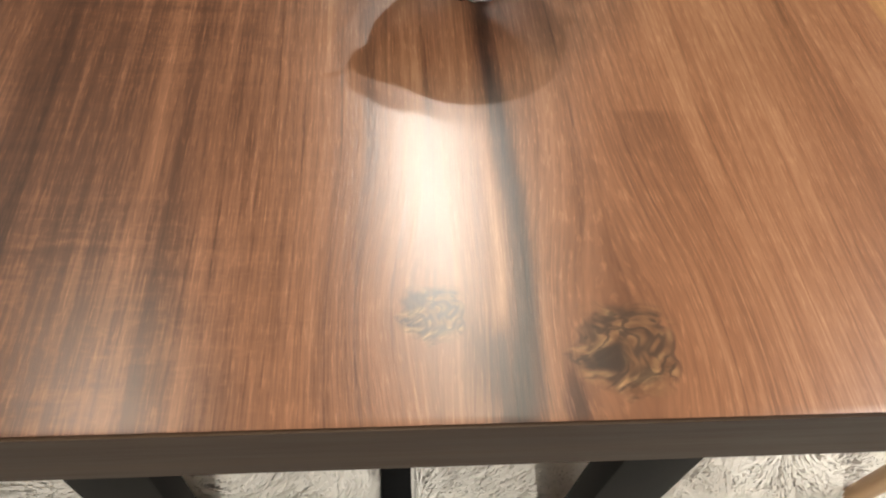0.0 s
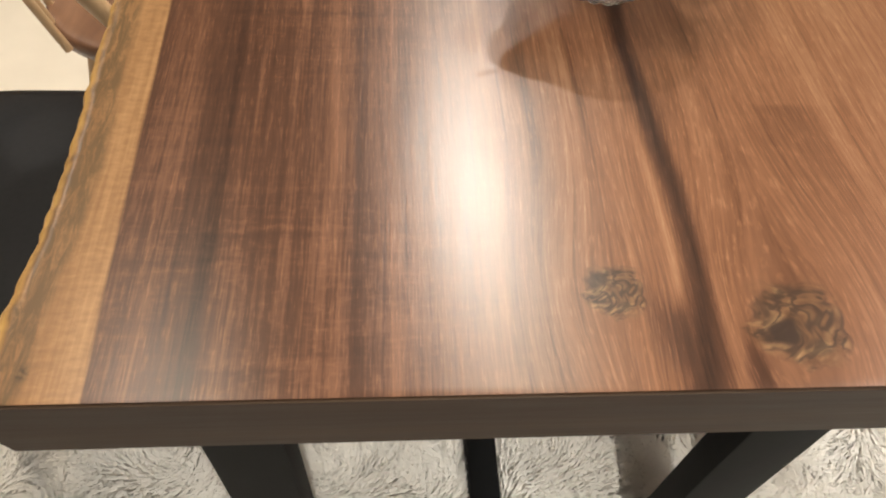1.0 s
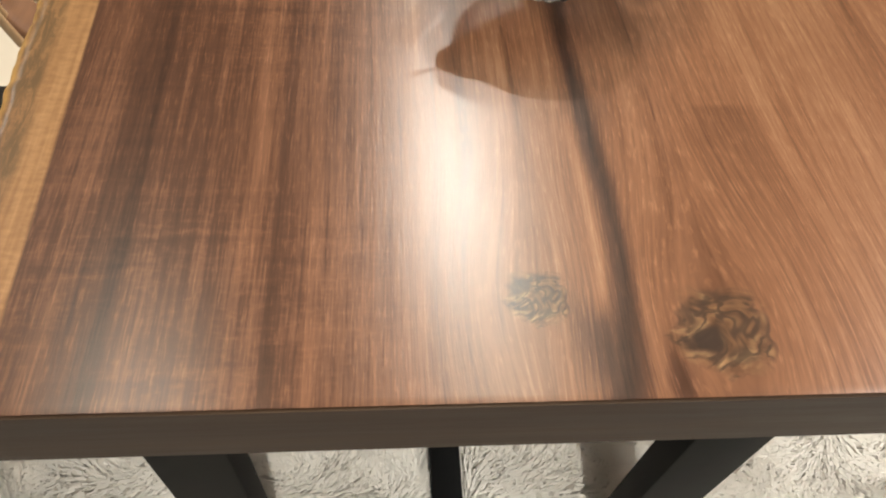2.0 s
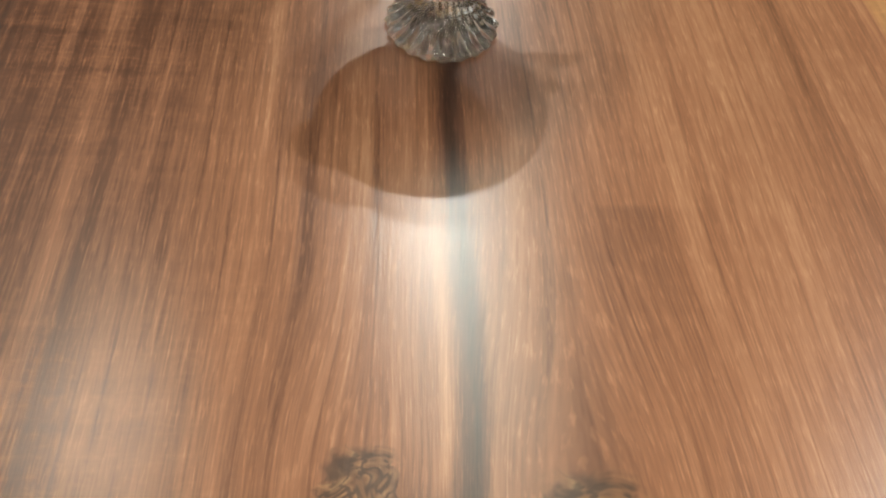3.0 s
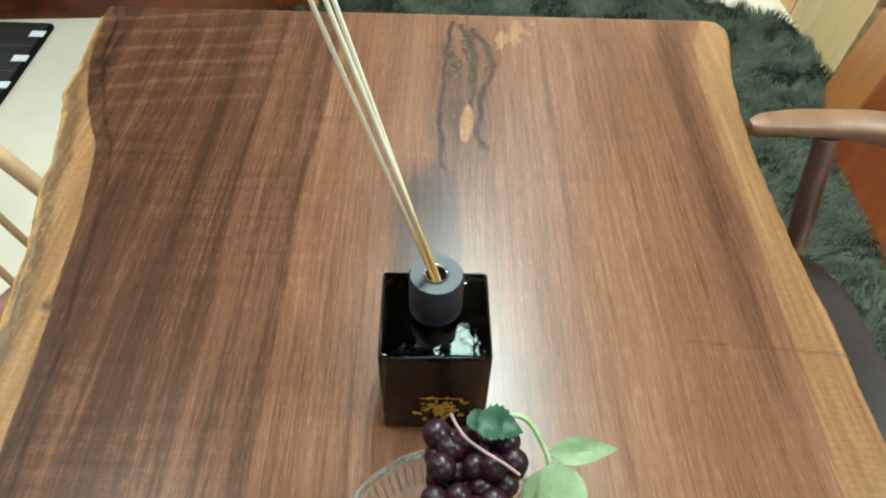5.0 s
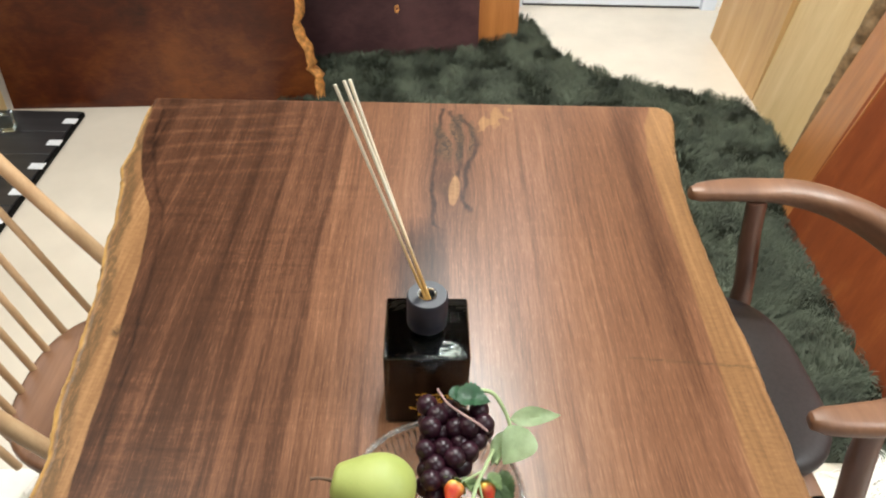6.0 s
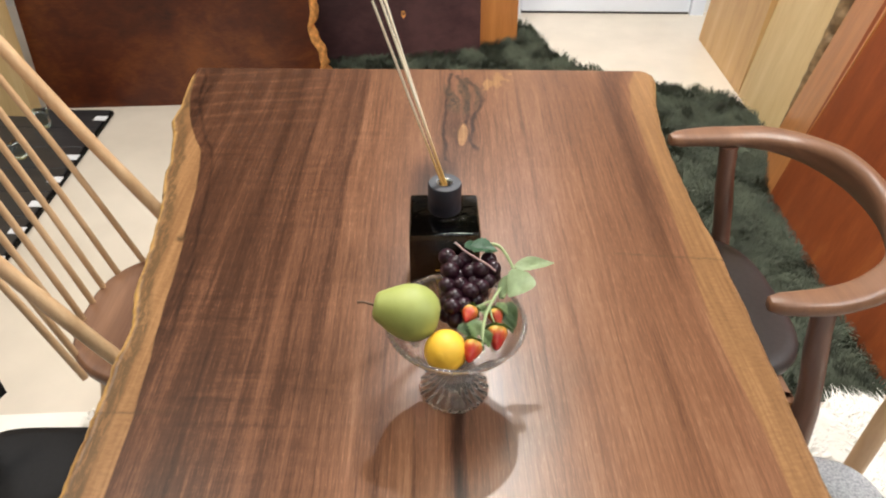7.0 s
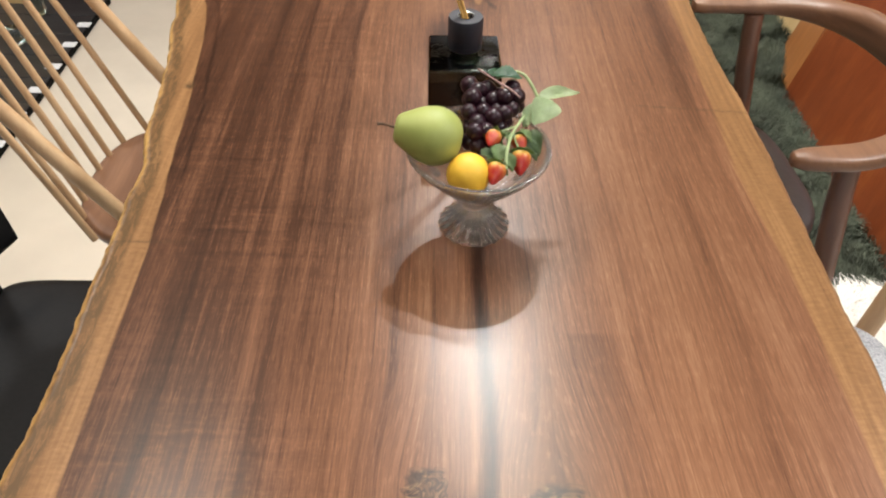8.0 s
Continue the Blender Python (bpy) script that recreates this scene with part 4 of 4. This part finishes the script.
strawberry((0.043, 0.374, 0.860), (0.042, 0.356, 0.853), 0.0135, "small red strawberry with a green leafy cap")
strawberry((0.016, 0.352, 0.862), (0.011, 0.335, 0.857), 0.0125, "small red strawberry tipped against the bowl rim")
strawberry((0.014, 0.391, 0.876), (0.010, 0.380, 0.876), 0.0105, "small half-ripe yellow and red strawberry")
strawberry((0.043, 0.398, 0.866), (0.046, 0.388, 0.862), 0.0105, "small half-ripe yellow and red strawberry")


def sprig():
    e = empty("strawberry_sprig", "green leafy artificial strawberry sprig lying over the fruit", "sprig")
    part("stem", tube(smooth_path([(0.050, 0.430, 0.878), (0.042, 0.412, 0.880), (0.033, 0.392, 0.878), (0.028, 0.372, 0.874), (0.026, 0.352, 0.866)], 6), 0.0016, 8), M_VINE, e)
    part("stem", tube(smooth_path([(0.036, 0.398, 0.879), (0.038, 0.388, 0.874), (0.042, 0.382, 0.868)], 5), 0.0010, 8), M_VINE, e)
    part("stem", tube(smooth_path([(0.040, 0.408, 0.880), (0.030, 0.402, 0.880), (0.020, 0.396, 0.880)], 5), 0.0010, 8), M_VINE, e)
    rng = random.Random(11)
    for at, to, ln, wd, mat in (((0.022, 0.384, 0.874), (0.018, 0.362, 0.872), 0.022, 0.018, M_SEPAL), ((0.028, 0.372, 0.872), (0.036, 0.352, 0.862), 0.020, 0.014, M_SEPAL), ((0.058, 0.414, 0.872), (0.062, 0.386, 0.864), 0.030, 0.016, M_LEAF_DARK),
                                ((0.052, 0.404, 0.868), (0.066, 0.378, 0.856), 0.026, 0.015, M_LEAF_DARK), ((0.002, 0.378, 0.872), (0.014, 0.368, 0.870), 0.020, 0.016, M_LEAF_DARK), ((0.034, 0.392, 0.874), (0.024, 0.404, 0.878), 0.018, 0.012, M_SEPAL), ((0.044, 0.408, 0.876), (0.056, 0.398, 0.874), 0.018, 0.013, M_SEPAL)):
        o = part("leaf", leaf_mesh(ln, wd, 0.25, 0.3, 0.16), mat, e)
        d = (Vector(to) - Vector(at)).normalized()
        o.matrix_basis = Matrix.Translation(at) @ d.to_track_quat("Y", "Z").to_matrix().to_4x4() @ pose(0, 0, 0, 0, rng.uniform(-20, 20), 0)
    return e


sprig()


# ---- reed diffuser ----
def diffuser():
    e = empty("reed_diffuser", "square smoked-glass reed diffuser with black cap and three reeds", "reed diffuser", at=(-0.0110, 0.5945, TOP + 0.0006), rz=0.6)
    part("bottle", box(-0.0455, -0.045, 0.0, 0.0455, 0.045, 0.110, 0.004, 3), M_SMOKE, e, "dark smoked glass cube bottle")
    part("liquid", box(-0.0385, -0.038, 0.008, 0.0385, 0.038, 0.060, 0.003, 2), M_SMOKE, e, "dark scented oil")
    part("cap", lathe([(0.0, 0.1180), (0.0205, 0.1180), (0.0215, 0.1195), (0.0215, 0.1555), (0.0203, 0.1580), (0.0095, 0.1580), (0.0090, 0.1565), (0.0090, 0.140), (0.0, 0.140)], 48), M_CAP, e, "matte black cylindrical cap")
    part("neck", lathe([(0.0, 0.1102), (0.0165, 0.1102), (0.0165, 0.1178), (0.0, 0.1178)], 40), M_SMOKE, e, "short dark glass neck")
    rng = random.Random(8)
    bm = bmesh.new()
    # scattered small gold pieces and a thin bar on the front face
    for k in range(64):
        fx, fz = rng.gauss(0.007, 0.009), rng.gauss(0.034, 0.007)
        w, h, t = rng.uniform(0.001, 0.004), rng.uniform(0.0008, 0.003), rng.uniform(-0.8, 0.8)
        q = [bm.verts.new((fx + dx * math.cos(t) - dz * math.sin(t), -0.0456 - rng.uniform(0, 0.0006), fz + dx * math.sin(t) + dz * math.cos(t))) for dx, dz in ((-w, -h), (w, -h * 0.6), (w * 0.8, h), (-w * 0.7, h * 0.7))]
        bm.faces.new(q)
    q = [bm.verts.new((dx, -0.0459, dz)) for dx, dz in ((-0.012, 0.0505), (0.024, 0.0500), (0.024, 0.0515), (-0.012, 0.0520))]
    bm.faces.new(q)
    part("gold_flecks", bm, M_GOLD, e, "small speckled gold patch on the front of the glass", smooth=False)
    part("ring", lathe([(0.0088, 0.1590), (0.0100, 0.1593), (0.0092, 0.1575), (0.0085, 0.148), (0.0078, 0.148), (0.0080, 0.1585), (0.0088, 0.1590)], 40), M_STEEL, e, "thin steel ring in the cap")
    for (tx, ty, tz), bx in (((-0.083, 0.040, 0.374), -0.001), ((-0.070, 0.042, 0.378), 0.001), ((-0.0745, 0.038, 0.379), 0.003)):
        part("reed", tube([(bx + 0.003, -0.003, 0.142), (tx, ty, tz)], 0.0016, 10), M_REED, e, "thin pale rattan reed")
    return e


diffuser()


# ---- chairs ----
def cushion(x0, y0, x1, y1, z0, z1, corner, puff=0.012, n=22):
    """A padded seat: a rounded rectangle with a soft crown and rolled edges."""
    bm = bmesh.new()
    cx, cy, hx, hy = (x0 + x1) / 2, (y0 + y1) / 2, (x1 - x0) / 2, (y1 - y0) / 2
    steps = [(0.90, 0.0), (0.985, 0.15), (1.0, 0.45), (0.99, 0.75), (0.955, 0.93), (0.88, 1.0), (0.7, 1.0), (0.4, 1.0), (0.15, 1.0)]
    rings = []
    for s, h in steps:
        ring = []
        for k in range(4 * n):
            a = 2 * math.pi * (k + 0.5) / (4 * n)
            c, d = math.cos(a), math.sin(a)
            e = 2 / corner
            px, py = math.copysign(abs(c) ** e, c), math.copysign(abs(d) ** e, d)
            z = z0 + (z1 - z0) * h + (puff * (1 - s * s) if h >= 1 else 0)
            ring.append(bm.verts.new((cx + hx * s * px, cy + hy * s * py, z)))
        rings.append(ring)
    for a, b in zip(rings, rings[1:]):
        for k in range(4 * n):
            bm.faces.new((a[k], a[(k + 1) % (4 * n)], b[(k + 1) % (4 * n)], b[k]))
    bm.faces.new(rings[0][::-1])
    bm.faces.new(rings[-1])
    return bm


def ribbon(points, widths, heights, tilts, sides=16):
    """A shaped wooden rail: a rounded section whose width, height and tilt change along it."""
    bm = bmesh.new()
    pts = [Vector(p) for p in points]
    n = len(pts)
    rings = []
    for i, p in enumerate(pts):
        t = i / (n - 1)
        d = pts[min(i + 1, n - 1)] - pts[max(i - 1, 0)]
        d.z = 0
        d.normalize()
        side = Vector((d.y, -d.x, 0))
        w, h, tl = interp(t, widths), interp(t, heights), radians(interp(t, tilts))
        ring = []
        for k in range(sides):
            a = 2 * math.pi * k / sides
            c, s = math.copysign(abs(math.cos(a)) ** 0.7, math.cos(a)) * w / 2, math.copysign(abs(math.sin(a)) ** 0.7, math.sin(a)) * h / 2
            ring.append(bm.verts.new(p + side * (c * math.cos(tl) - s * math.sin(tl)) + Vector((0, 0, 1)) * (c * math.sin(tl) + s * math.cos(tl))))
        rings.append(ring)
    for a, b in zip(rings, rings[1:]):
        for k in range(sides):
            bm.faces.new((a[k], a[(k + 1) % sides], b[(k + 1) % sides], b[k]))
    bm.faces.new(rings[0][::-1])
    bm.faces.new(rings[-1])
    return bm


def round_armchair():
    e = empty("armchair", "walnut armchair with a curved rail and dark leather seat", "armchair")
    yc = 0.836
    half = [(0.458, -0.234, 0.702), (0.506, -0.238, 0.704), (0.564, -0.235, 0.706), (0.632, -0.215, 0.713), (0.688, -0.168, 0.718), (0.718, -0.090, 0.728), (0.726, 0.0, 0.732)]
    path = smooth_path([(x, yc + y, z) for x, y, z in half] + [(x, yc - y, z) for x, y, z in half[-2::-1]], 6)
    widths = [(0, 0.020), (0.03, 0.036), (0.12, 0.048), (0.25, 0.052), (0.36, 0.042), (0.5, 0.034), (0.64, 0.042), (0.75, 0.052), (0.88, 0.048), (0.97, 0.036), (1, 0.020)]
    heights = [(0, 0.020), (0.03, 0.026), (0.2, 0.028), (0.32, 0.044), (0.42, 0.070), (0.5, 0.078), (0.58, 0.070), (0.68, 0.044), (0.8, 0.028), (0.97, 0.026), (1, 0.020)]
    tilts = [(0, 0), (0.2, 4), (0.35, 16), (0.5, 20), (0.65, 16), (0.8, 4), (1, 0)]
    part("arm_rail", ribbon(path, widths, heights, tilts), M_WALNUT, e, "curved walnut arm and back rail with soft sheen", angle=70)
    for s in (-1, 1):
        part("leg", tube(smooth_path([(0.564 + s * 0.010, yc + s * 0.222, 0.694), (0.580 + s * 0.010, yc + s * 0.224, 0.60), (0.610 + s * 0.010, yc + s * 0.228, 0.45), (0.634 + s * 0.010, yc + s * 0.236, 0.2), (0.650 + s * 0.010, yc + s * 0.243, 0.004)], 5), [0.0155] * 5 + [0.0165] * 5 + [0.0185] * 5 + [0.016] * 5 + [0.013], 16, 1.15), M_WALNUT_Z, e, "tapered walnut leg")
        part("leg", tube(smooth_path([(0.240, yc + s * 0.215, 0.47), (0.232, yc + s * 0.22, 0.25), (0.225, yc + s * 0.225, 0.035)], 5), [0.019] * 5 + [0.017] * 5 + [0.013], 16), M_WALNUT_Z, e, "tapered walnut leg")
        part("side_rail", box(0.25, yc + s * 0.205 - 0.014, 0.405, 0.59, yc + s * 0.205 + 0.014, 0.452, 0.004), M_WALNUT, e)
    part("back_rail", box(0.565, yc - 0.21, 0.405, 0.59, yc + 0.21, 0.452, 0.004), M_WALNUT, e)
    part("seat", cushion(0.225, yc - 0.176, 0.655, yc + 0.226, 0.440, 0.482, 3.4, 0.006), M_LEATHER_BROWN, e, "dark brown leather padded seat")
    # the chair stands slightly turned
    e.matrix_world = pose(0.590, yc, 0, 0, 0, 3.2) @ pose(-0.600, -yc, 0)
    return e


round_armchair()


def spindle_chair():
    e = empty("spindle_chair", "pale ash spindle-back chair with a carved walnut seat", "chair")
    yc = 0.850
    bm = bmesh.new()
    n = 64
    rim = []
    for k in range(n):
        a = 2 * math.pi * k / n
        c, s = math.cos(a), math.sin(a)
        px, py = math.copysign(abs(c) ** 0.72, c), math.copysign(abs(s) ** 0.72, s)
        rim.append((-0.49 + 0.212 * px, yc + (0.188 + 0.012 * c) * py))
    rings = []
    for s, z in ((0.90, 0.402), (0.98, 0.412), (1.0, 0.425), (0.99, 0.437), (0.96, 0.441), (0.85, 0.436), (0.6, 0.426), (0.3, 0.424), (0.1, 0.425)):
        rings.append([bm.verts.new((-0.49 + (x + 0.49) * s, yc + (y - yc) * s, z)) for x, y in rim])
    for a, b in zip(rings, rings[1:]):
        for k in range(n):
            bm.faces.new((a[k], a[(k + 1) % n], b[(k + 1) % n], b[k]))
    bm.faces.new(rings[0][::-1])
    bm.faces.new(rings[-1])
    part("seat", bm, M_WALNUT, e, "dished walnut seat with a rounded rim", angle=60)
    for s in (-1, 1):
        y = yc + s * 0.182
        part("post", tube(smooth_path([(-0.520, y - s * 0.006, 0.432), (-0.594, y, 0.56), (-0.690, y + s * 0.002, 0.73), (-0.815, y + s * 0.004, 0.965)], 5), [0.0135] * 8 + [0.0125] * 8, 14), M_OAK, e, "stout turned ash back post")
    base = [(-0.640, 0.162), (-0.672, 0.112), (-0.686, 0.068), (-0.691, 0.024), (-0.691, -0.024), (-0.686, -0.068), (-0.672, -0.112), (-0.640, -0.162)]
    for i, (x, dy) in enumerate(base):
        ty = 0.150 - 0.300 * i / 7
        part("spindle", tube(smooth_path([(x, yc + dy, 0.430), (x * 0.55 - 0.82 * 0.45, yc + dy * 0.55 + ty * 0.45, 0.68), (-0.822, yc + ty, 0.960)], 4), 0.0065, 10), M_OAK, e, "slender ash spindle")
    part("crest_rail", ribbon(smooth_path([(-0.800, yc - 0.23, 0.985), (-0.825, yc - 0.12, 0.99), (-0.835, yc, 0.992), (-0.825, yc + 0.12, 0.99), (-0.800, yc + 0.23, 0.985)], 5), [(0, 0.02), (1, 0.02)], [(0, 0.05), (0.5, 0.07), (1, 0.05)], [(0, 10), (1, 10)]), M_OAK, e, "bent ash crest rail")
    for sx, sy in ((-1, -1), (-1, 1), (1, -1), (1, 1)):
        part("leg", tube([(-0.49 + sx * 0.125, yc + sy * 0.125, 0.408), (-0.49 + sx * 0.165, yc + sy * 0.165, 0.2), (-0.49 + sx * 0.195, yc + sy * 0.195, 0.010)], [0.017, 0.019, 0.013], 14), M_OAK, e, "turned ash leg")
    return e


spindle_chair()


def black_chair():
    e = empty("black_chair", "black upholstered dining chair pushed under the table edge", "chair")
    part("seat", cushion(-0.722, 0.15, -0.255, 0.542, 0.450, 0.496, 9, 0.003), M_LEATHER, e, "black leather padded seat")
    for y in (0.185, 0.505):
        part("post", tube(smooth_path([(-0.740, y + (0.10 if y < 0.3 else 0.0), 0.008), (-0.712, y + (0.03 if y < 0.3 else 0.0), 0.42), (-0.722, y, 0.60), (-0.760, y, 0.80)], 4), 0.014, 12), M_BLACK_STEEL, e)
        part("leg", tube([(-0.365, y, 0.445), (-0.375, y, 0.008)], 0.014, 12), M_BLACK_STEEL, e)
    part("backrest", ribbon(smooth_path([(-0.640, 0.150, 0.665), (-0.690, 0.22, 0.672), (-0.715, 0.335, 0.675), (-0.690, 0.45, 0.672), (-0.640, 0.515, 0.665)], 6), [(0, 0.012), (0.1, 0.022), (0.9, 0.022), (1, 0.012)], [(0, 0.12), (0.2, 0.17), (0.8, 0.17), (1, 0.12)], [(0, 12), (1, 12)]), M_LEATHER, e, "black curved backrest")
    return e


black_chair()


def grey_chair():
    e = empty("grey_chair", "ash wood chair with a grey woven fabric seat", "chair")
    part("seat", cushion(0.262, 0.13, 0.668, 0.525, 0.405, 0.452, 4.5, 0.006), M_GREY_CLOTH, e, "light grey woven fabric seat")
    for y in (0.150, 0.515):
        part("post", tube(smooth_path([(0.648, y, 0.008), (0.655, y, 0.42), (0.672, y + (0.012 if y > 0.3 else -0.012), 0.58), (0.700, y + (0.02 if y > 0.3 else -0.02), 0.76)], 4), 0.0155, 14), M_OAK, e, "round ash back post")
        part("leg", tube([(0.300, y + (-0.01 if y > 0.3 else 0.01), 0.41), (0.290, y + (-0.01 if y > 0.3 else 0.0), 0.008)], [0.017, 0.013], 14), M_OAK, e, "round ash leg")
        part("side_rail", tube([(0.30, y, 0.385), (0.655, y, 0.385)], 0.013, 12), M_OAK, e)
    part("backrest", ribbon(smooth_path([(0.690, 0.09, 0.735), (0.722, 0.20, 0.740), (0.732, 0.31, 0.742), (0.722, 0.42, 0.740), (0.690, 0.53, 0.735)], 5), [(0, 0.018), (1, 0.018)], [(0, 0.07), (0.5, 0.09), (1, 0.07)], [(0, -12), (1, -12)]), M_OAK, e, "bent ash backrest")
    return e


grey_chair()


# ---- timber slabs standing round the room ----
def standing_slab(name, a, b, height, thick, lean, mat, label, wobble=(0.0, 0.0), bark=None, seed=1):
    """A sawn slab that stands on the floor from a to b and leans back by lean degrees; wobble: how far its two side edges wander."""
    ax, ay = a
    bx, by = b
    length = math.hypot(bx - ax, by - ay)
    e = empty(name, label, "wood slab", "timber slabs", (ax, ay, 0.0), math.degrees(math.atan2(by - ay, bx - ax)))
    bm = bmesh.new()
    n = 60
    cols = [[], [], [], []]
    tl = math.tan(radians(lean))
    for j in range(n + 1):
        z = height * j / n
        wl = wobble[0] * (fbm(z * 2.2, seed) + 0.35 * fbm(z * 14, seed + 3))
        wr = wobble[1] * (0.30 * fbm(z * 2.2, seed + 7) + 0.20 * fbm(z * 9, seed + 9) - 0.9 * z)
        for c, (x, y) in zip(cols, ((wl, 0.0), (length + wr, 0.0), (length + wr, thick), (wl, thick))):
            c.append(bm.verts.new((x, y + z * tl, z + 0.001)))
    for j in range(n):
        for k in range(4):
            p, q = cols[k], cols[(k + 1) % 4]
            bm.faces.new((p[j], q[j], q[j + 1], p[j + 1]))
    bm.faces.new([c[0] for c in cols][::-1])
    bm.faces.new([c[-1] for c in cols])
    part("board", bm, mat, e, smooth=True, angle=30)
    if bark:
        bm = bmesh.new()
        rows = []
        for j in range(2 * n + 1):
            z = height * j / (2 * n)
            wr = wobble[1] * (0.30 * fbm(z * 2.2, seed + 7) + 0.20 * fbm(z * 9, seed + 9) - 0.9 * z)
            x = length + wr
            g = 0.018 * fbm(z * 34, seed + 2) + 0.009 * fbm(z * 90, seed + 5)
            rows.append([bm.verts.new((x + dx + g * s, dy + z * tl, z + 0.002)) for dx, dy, s in ((-0.008, -0.004, 0.3), (0.004, -0.006, 0.6), (0.019, 0.004, 1.0), (0.024, thick * 0.5, 1.0), (0.014, thick, 0.6), (-0.008, thick + 0.002, 0.2))])
        for r0, r1 in zip(rows, rows[1:]):
            for k in range(5):
                bm.faces.new((r0[k], r0[k + 1], r1[k + 1], r1[k]))
            bm.faces.new((r0[5], r0[0], r1[0], r1[5]))
        bm.faces.new(rows[0])
        bm.faces.new(rows[-1][::-1])
        part("bark", bm, bark, e, "rough golden live edge", angle=80)
    return e


standing_slab("wood_slab", (-1.60, 2.490), (-0.450, 2.580), 2.05, 0.055, 6, M_RED, "tall glossy red-brown timber slab with a golden live edge", (0.0, 0.16), M_BARK, 2)
purple_slab = standing_slab("wood_slab", (-0.72, 2.90), (0.186, 3.058), 2.1, 0.055, 5, M_PURPLE, "tall dark purple-brown timber slab on the green rug", (0.0, 0.0), None, 4)
knot = part("knot", lathe([(0.0035, 0.0), (0.0045, 0.0016), (0.0070, 0.0022), (0.0095, 0.0014), (0.0100, 0.0)], 32, lambda a, i: (1 + 0.12 * math.cos(a * 5 + 1), 0.0)), M_BARK, purple_slab, "small pale oval knot")
knot.matrix_basis = pose(0.564, 0.2055 * math.tan(radians(5)), 0.2055, 85, 0, 0) @ Matrix.Diagonal((1.0, 1.7, 1.0, 1.0))
standing_slab("wood_slab", (0.178, 3.115), (0.372, 3.205), 2.1, 0.05, 3, M_ORANGE, "narrow orange-brown timber board", (0.0, 0.004), None, 5)
standing_slab("wood_slab", (1.277, 3.255), (1.276, 2.66), 2.1, 0.05, 4, M_PINE, "tall honey-yellow timber board leaning on the wall", (0.0, 0.004), None, 6)
standing_slab("wood_slab", (1.276, 2.652), (1.268, 2.225), 2.1, 0.05, 7, M_PALE, "tall pale yellow timber board leaning on the wall", (0.004, 0.006), M_EDGE, 7)
standing_slab("wood_slab", (1.215, 2.170), (1.112, 1.860), 2.0, 0.05, 11, M_ORANGE, "narrow orange timber board edge", (0.002, 0.002), None, 8)
standing_slab("wood_slab", (1.111, 1.856), (1.108, 0.60), 2.0, 0.05, 11, M_REDZ, "wide red-brown timber board leaning back", (0.002, 0.01), None, 9)
standing_slab("wood_slab", (-2.25, 2.44), (-1.60, 2.385), 2.1, 0.06, 4, M_PALE, "tall pale timber slab beside the red-brown slab", (0.0, 0.02), None, 10)


def floor_sample(i):
    y = 1.36 + 0.1455 * i
    e = empty("timber_sample", "black-stained timber sample board lying on the floor with a white card", "sample board", "timber samples on the floor")
    part("board", box(-2.70, y - 0.0715, 0.0, -1.325, y + 0.0715, 0.020, 0.002), M_DARK_BOARD, e, smooth=False)
    part("card", box(-1.362, y - 0.018, 0.0202, -1.314, y + 0.016, 0.0215), M_CARD, e, "blank white paper card", smooth=False)
    part("clip", box(-1.3245, y - 0.0715, 0.0, -1.316, y + 0.0715, 0.017, 0.001), M_BLACK_STEEL, e, smooth=False)
    return e


for i in range(8):
    floor_sample(i)


def glass_block(x, y, s, rz):
    ob = finish("glass_block", box(-s / 2, -s / 2, 0, s / 2, s / 2, s * 1.2, s * 0.12, 3), M_BLOCK)
    ob.matrix_world = pose(x, y, 0.0206, 0, 0, rz)
    return tagged(ob, "small clear greenish glass block on the dark boards", "glass block", "glass blocks")


glass_block(-1.535, 2.315, 0.055, 12)
glass_block(-1.520, 2.090, 0.05, -8)
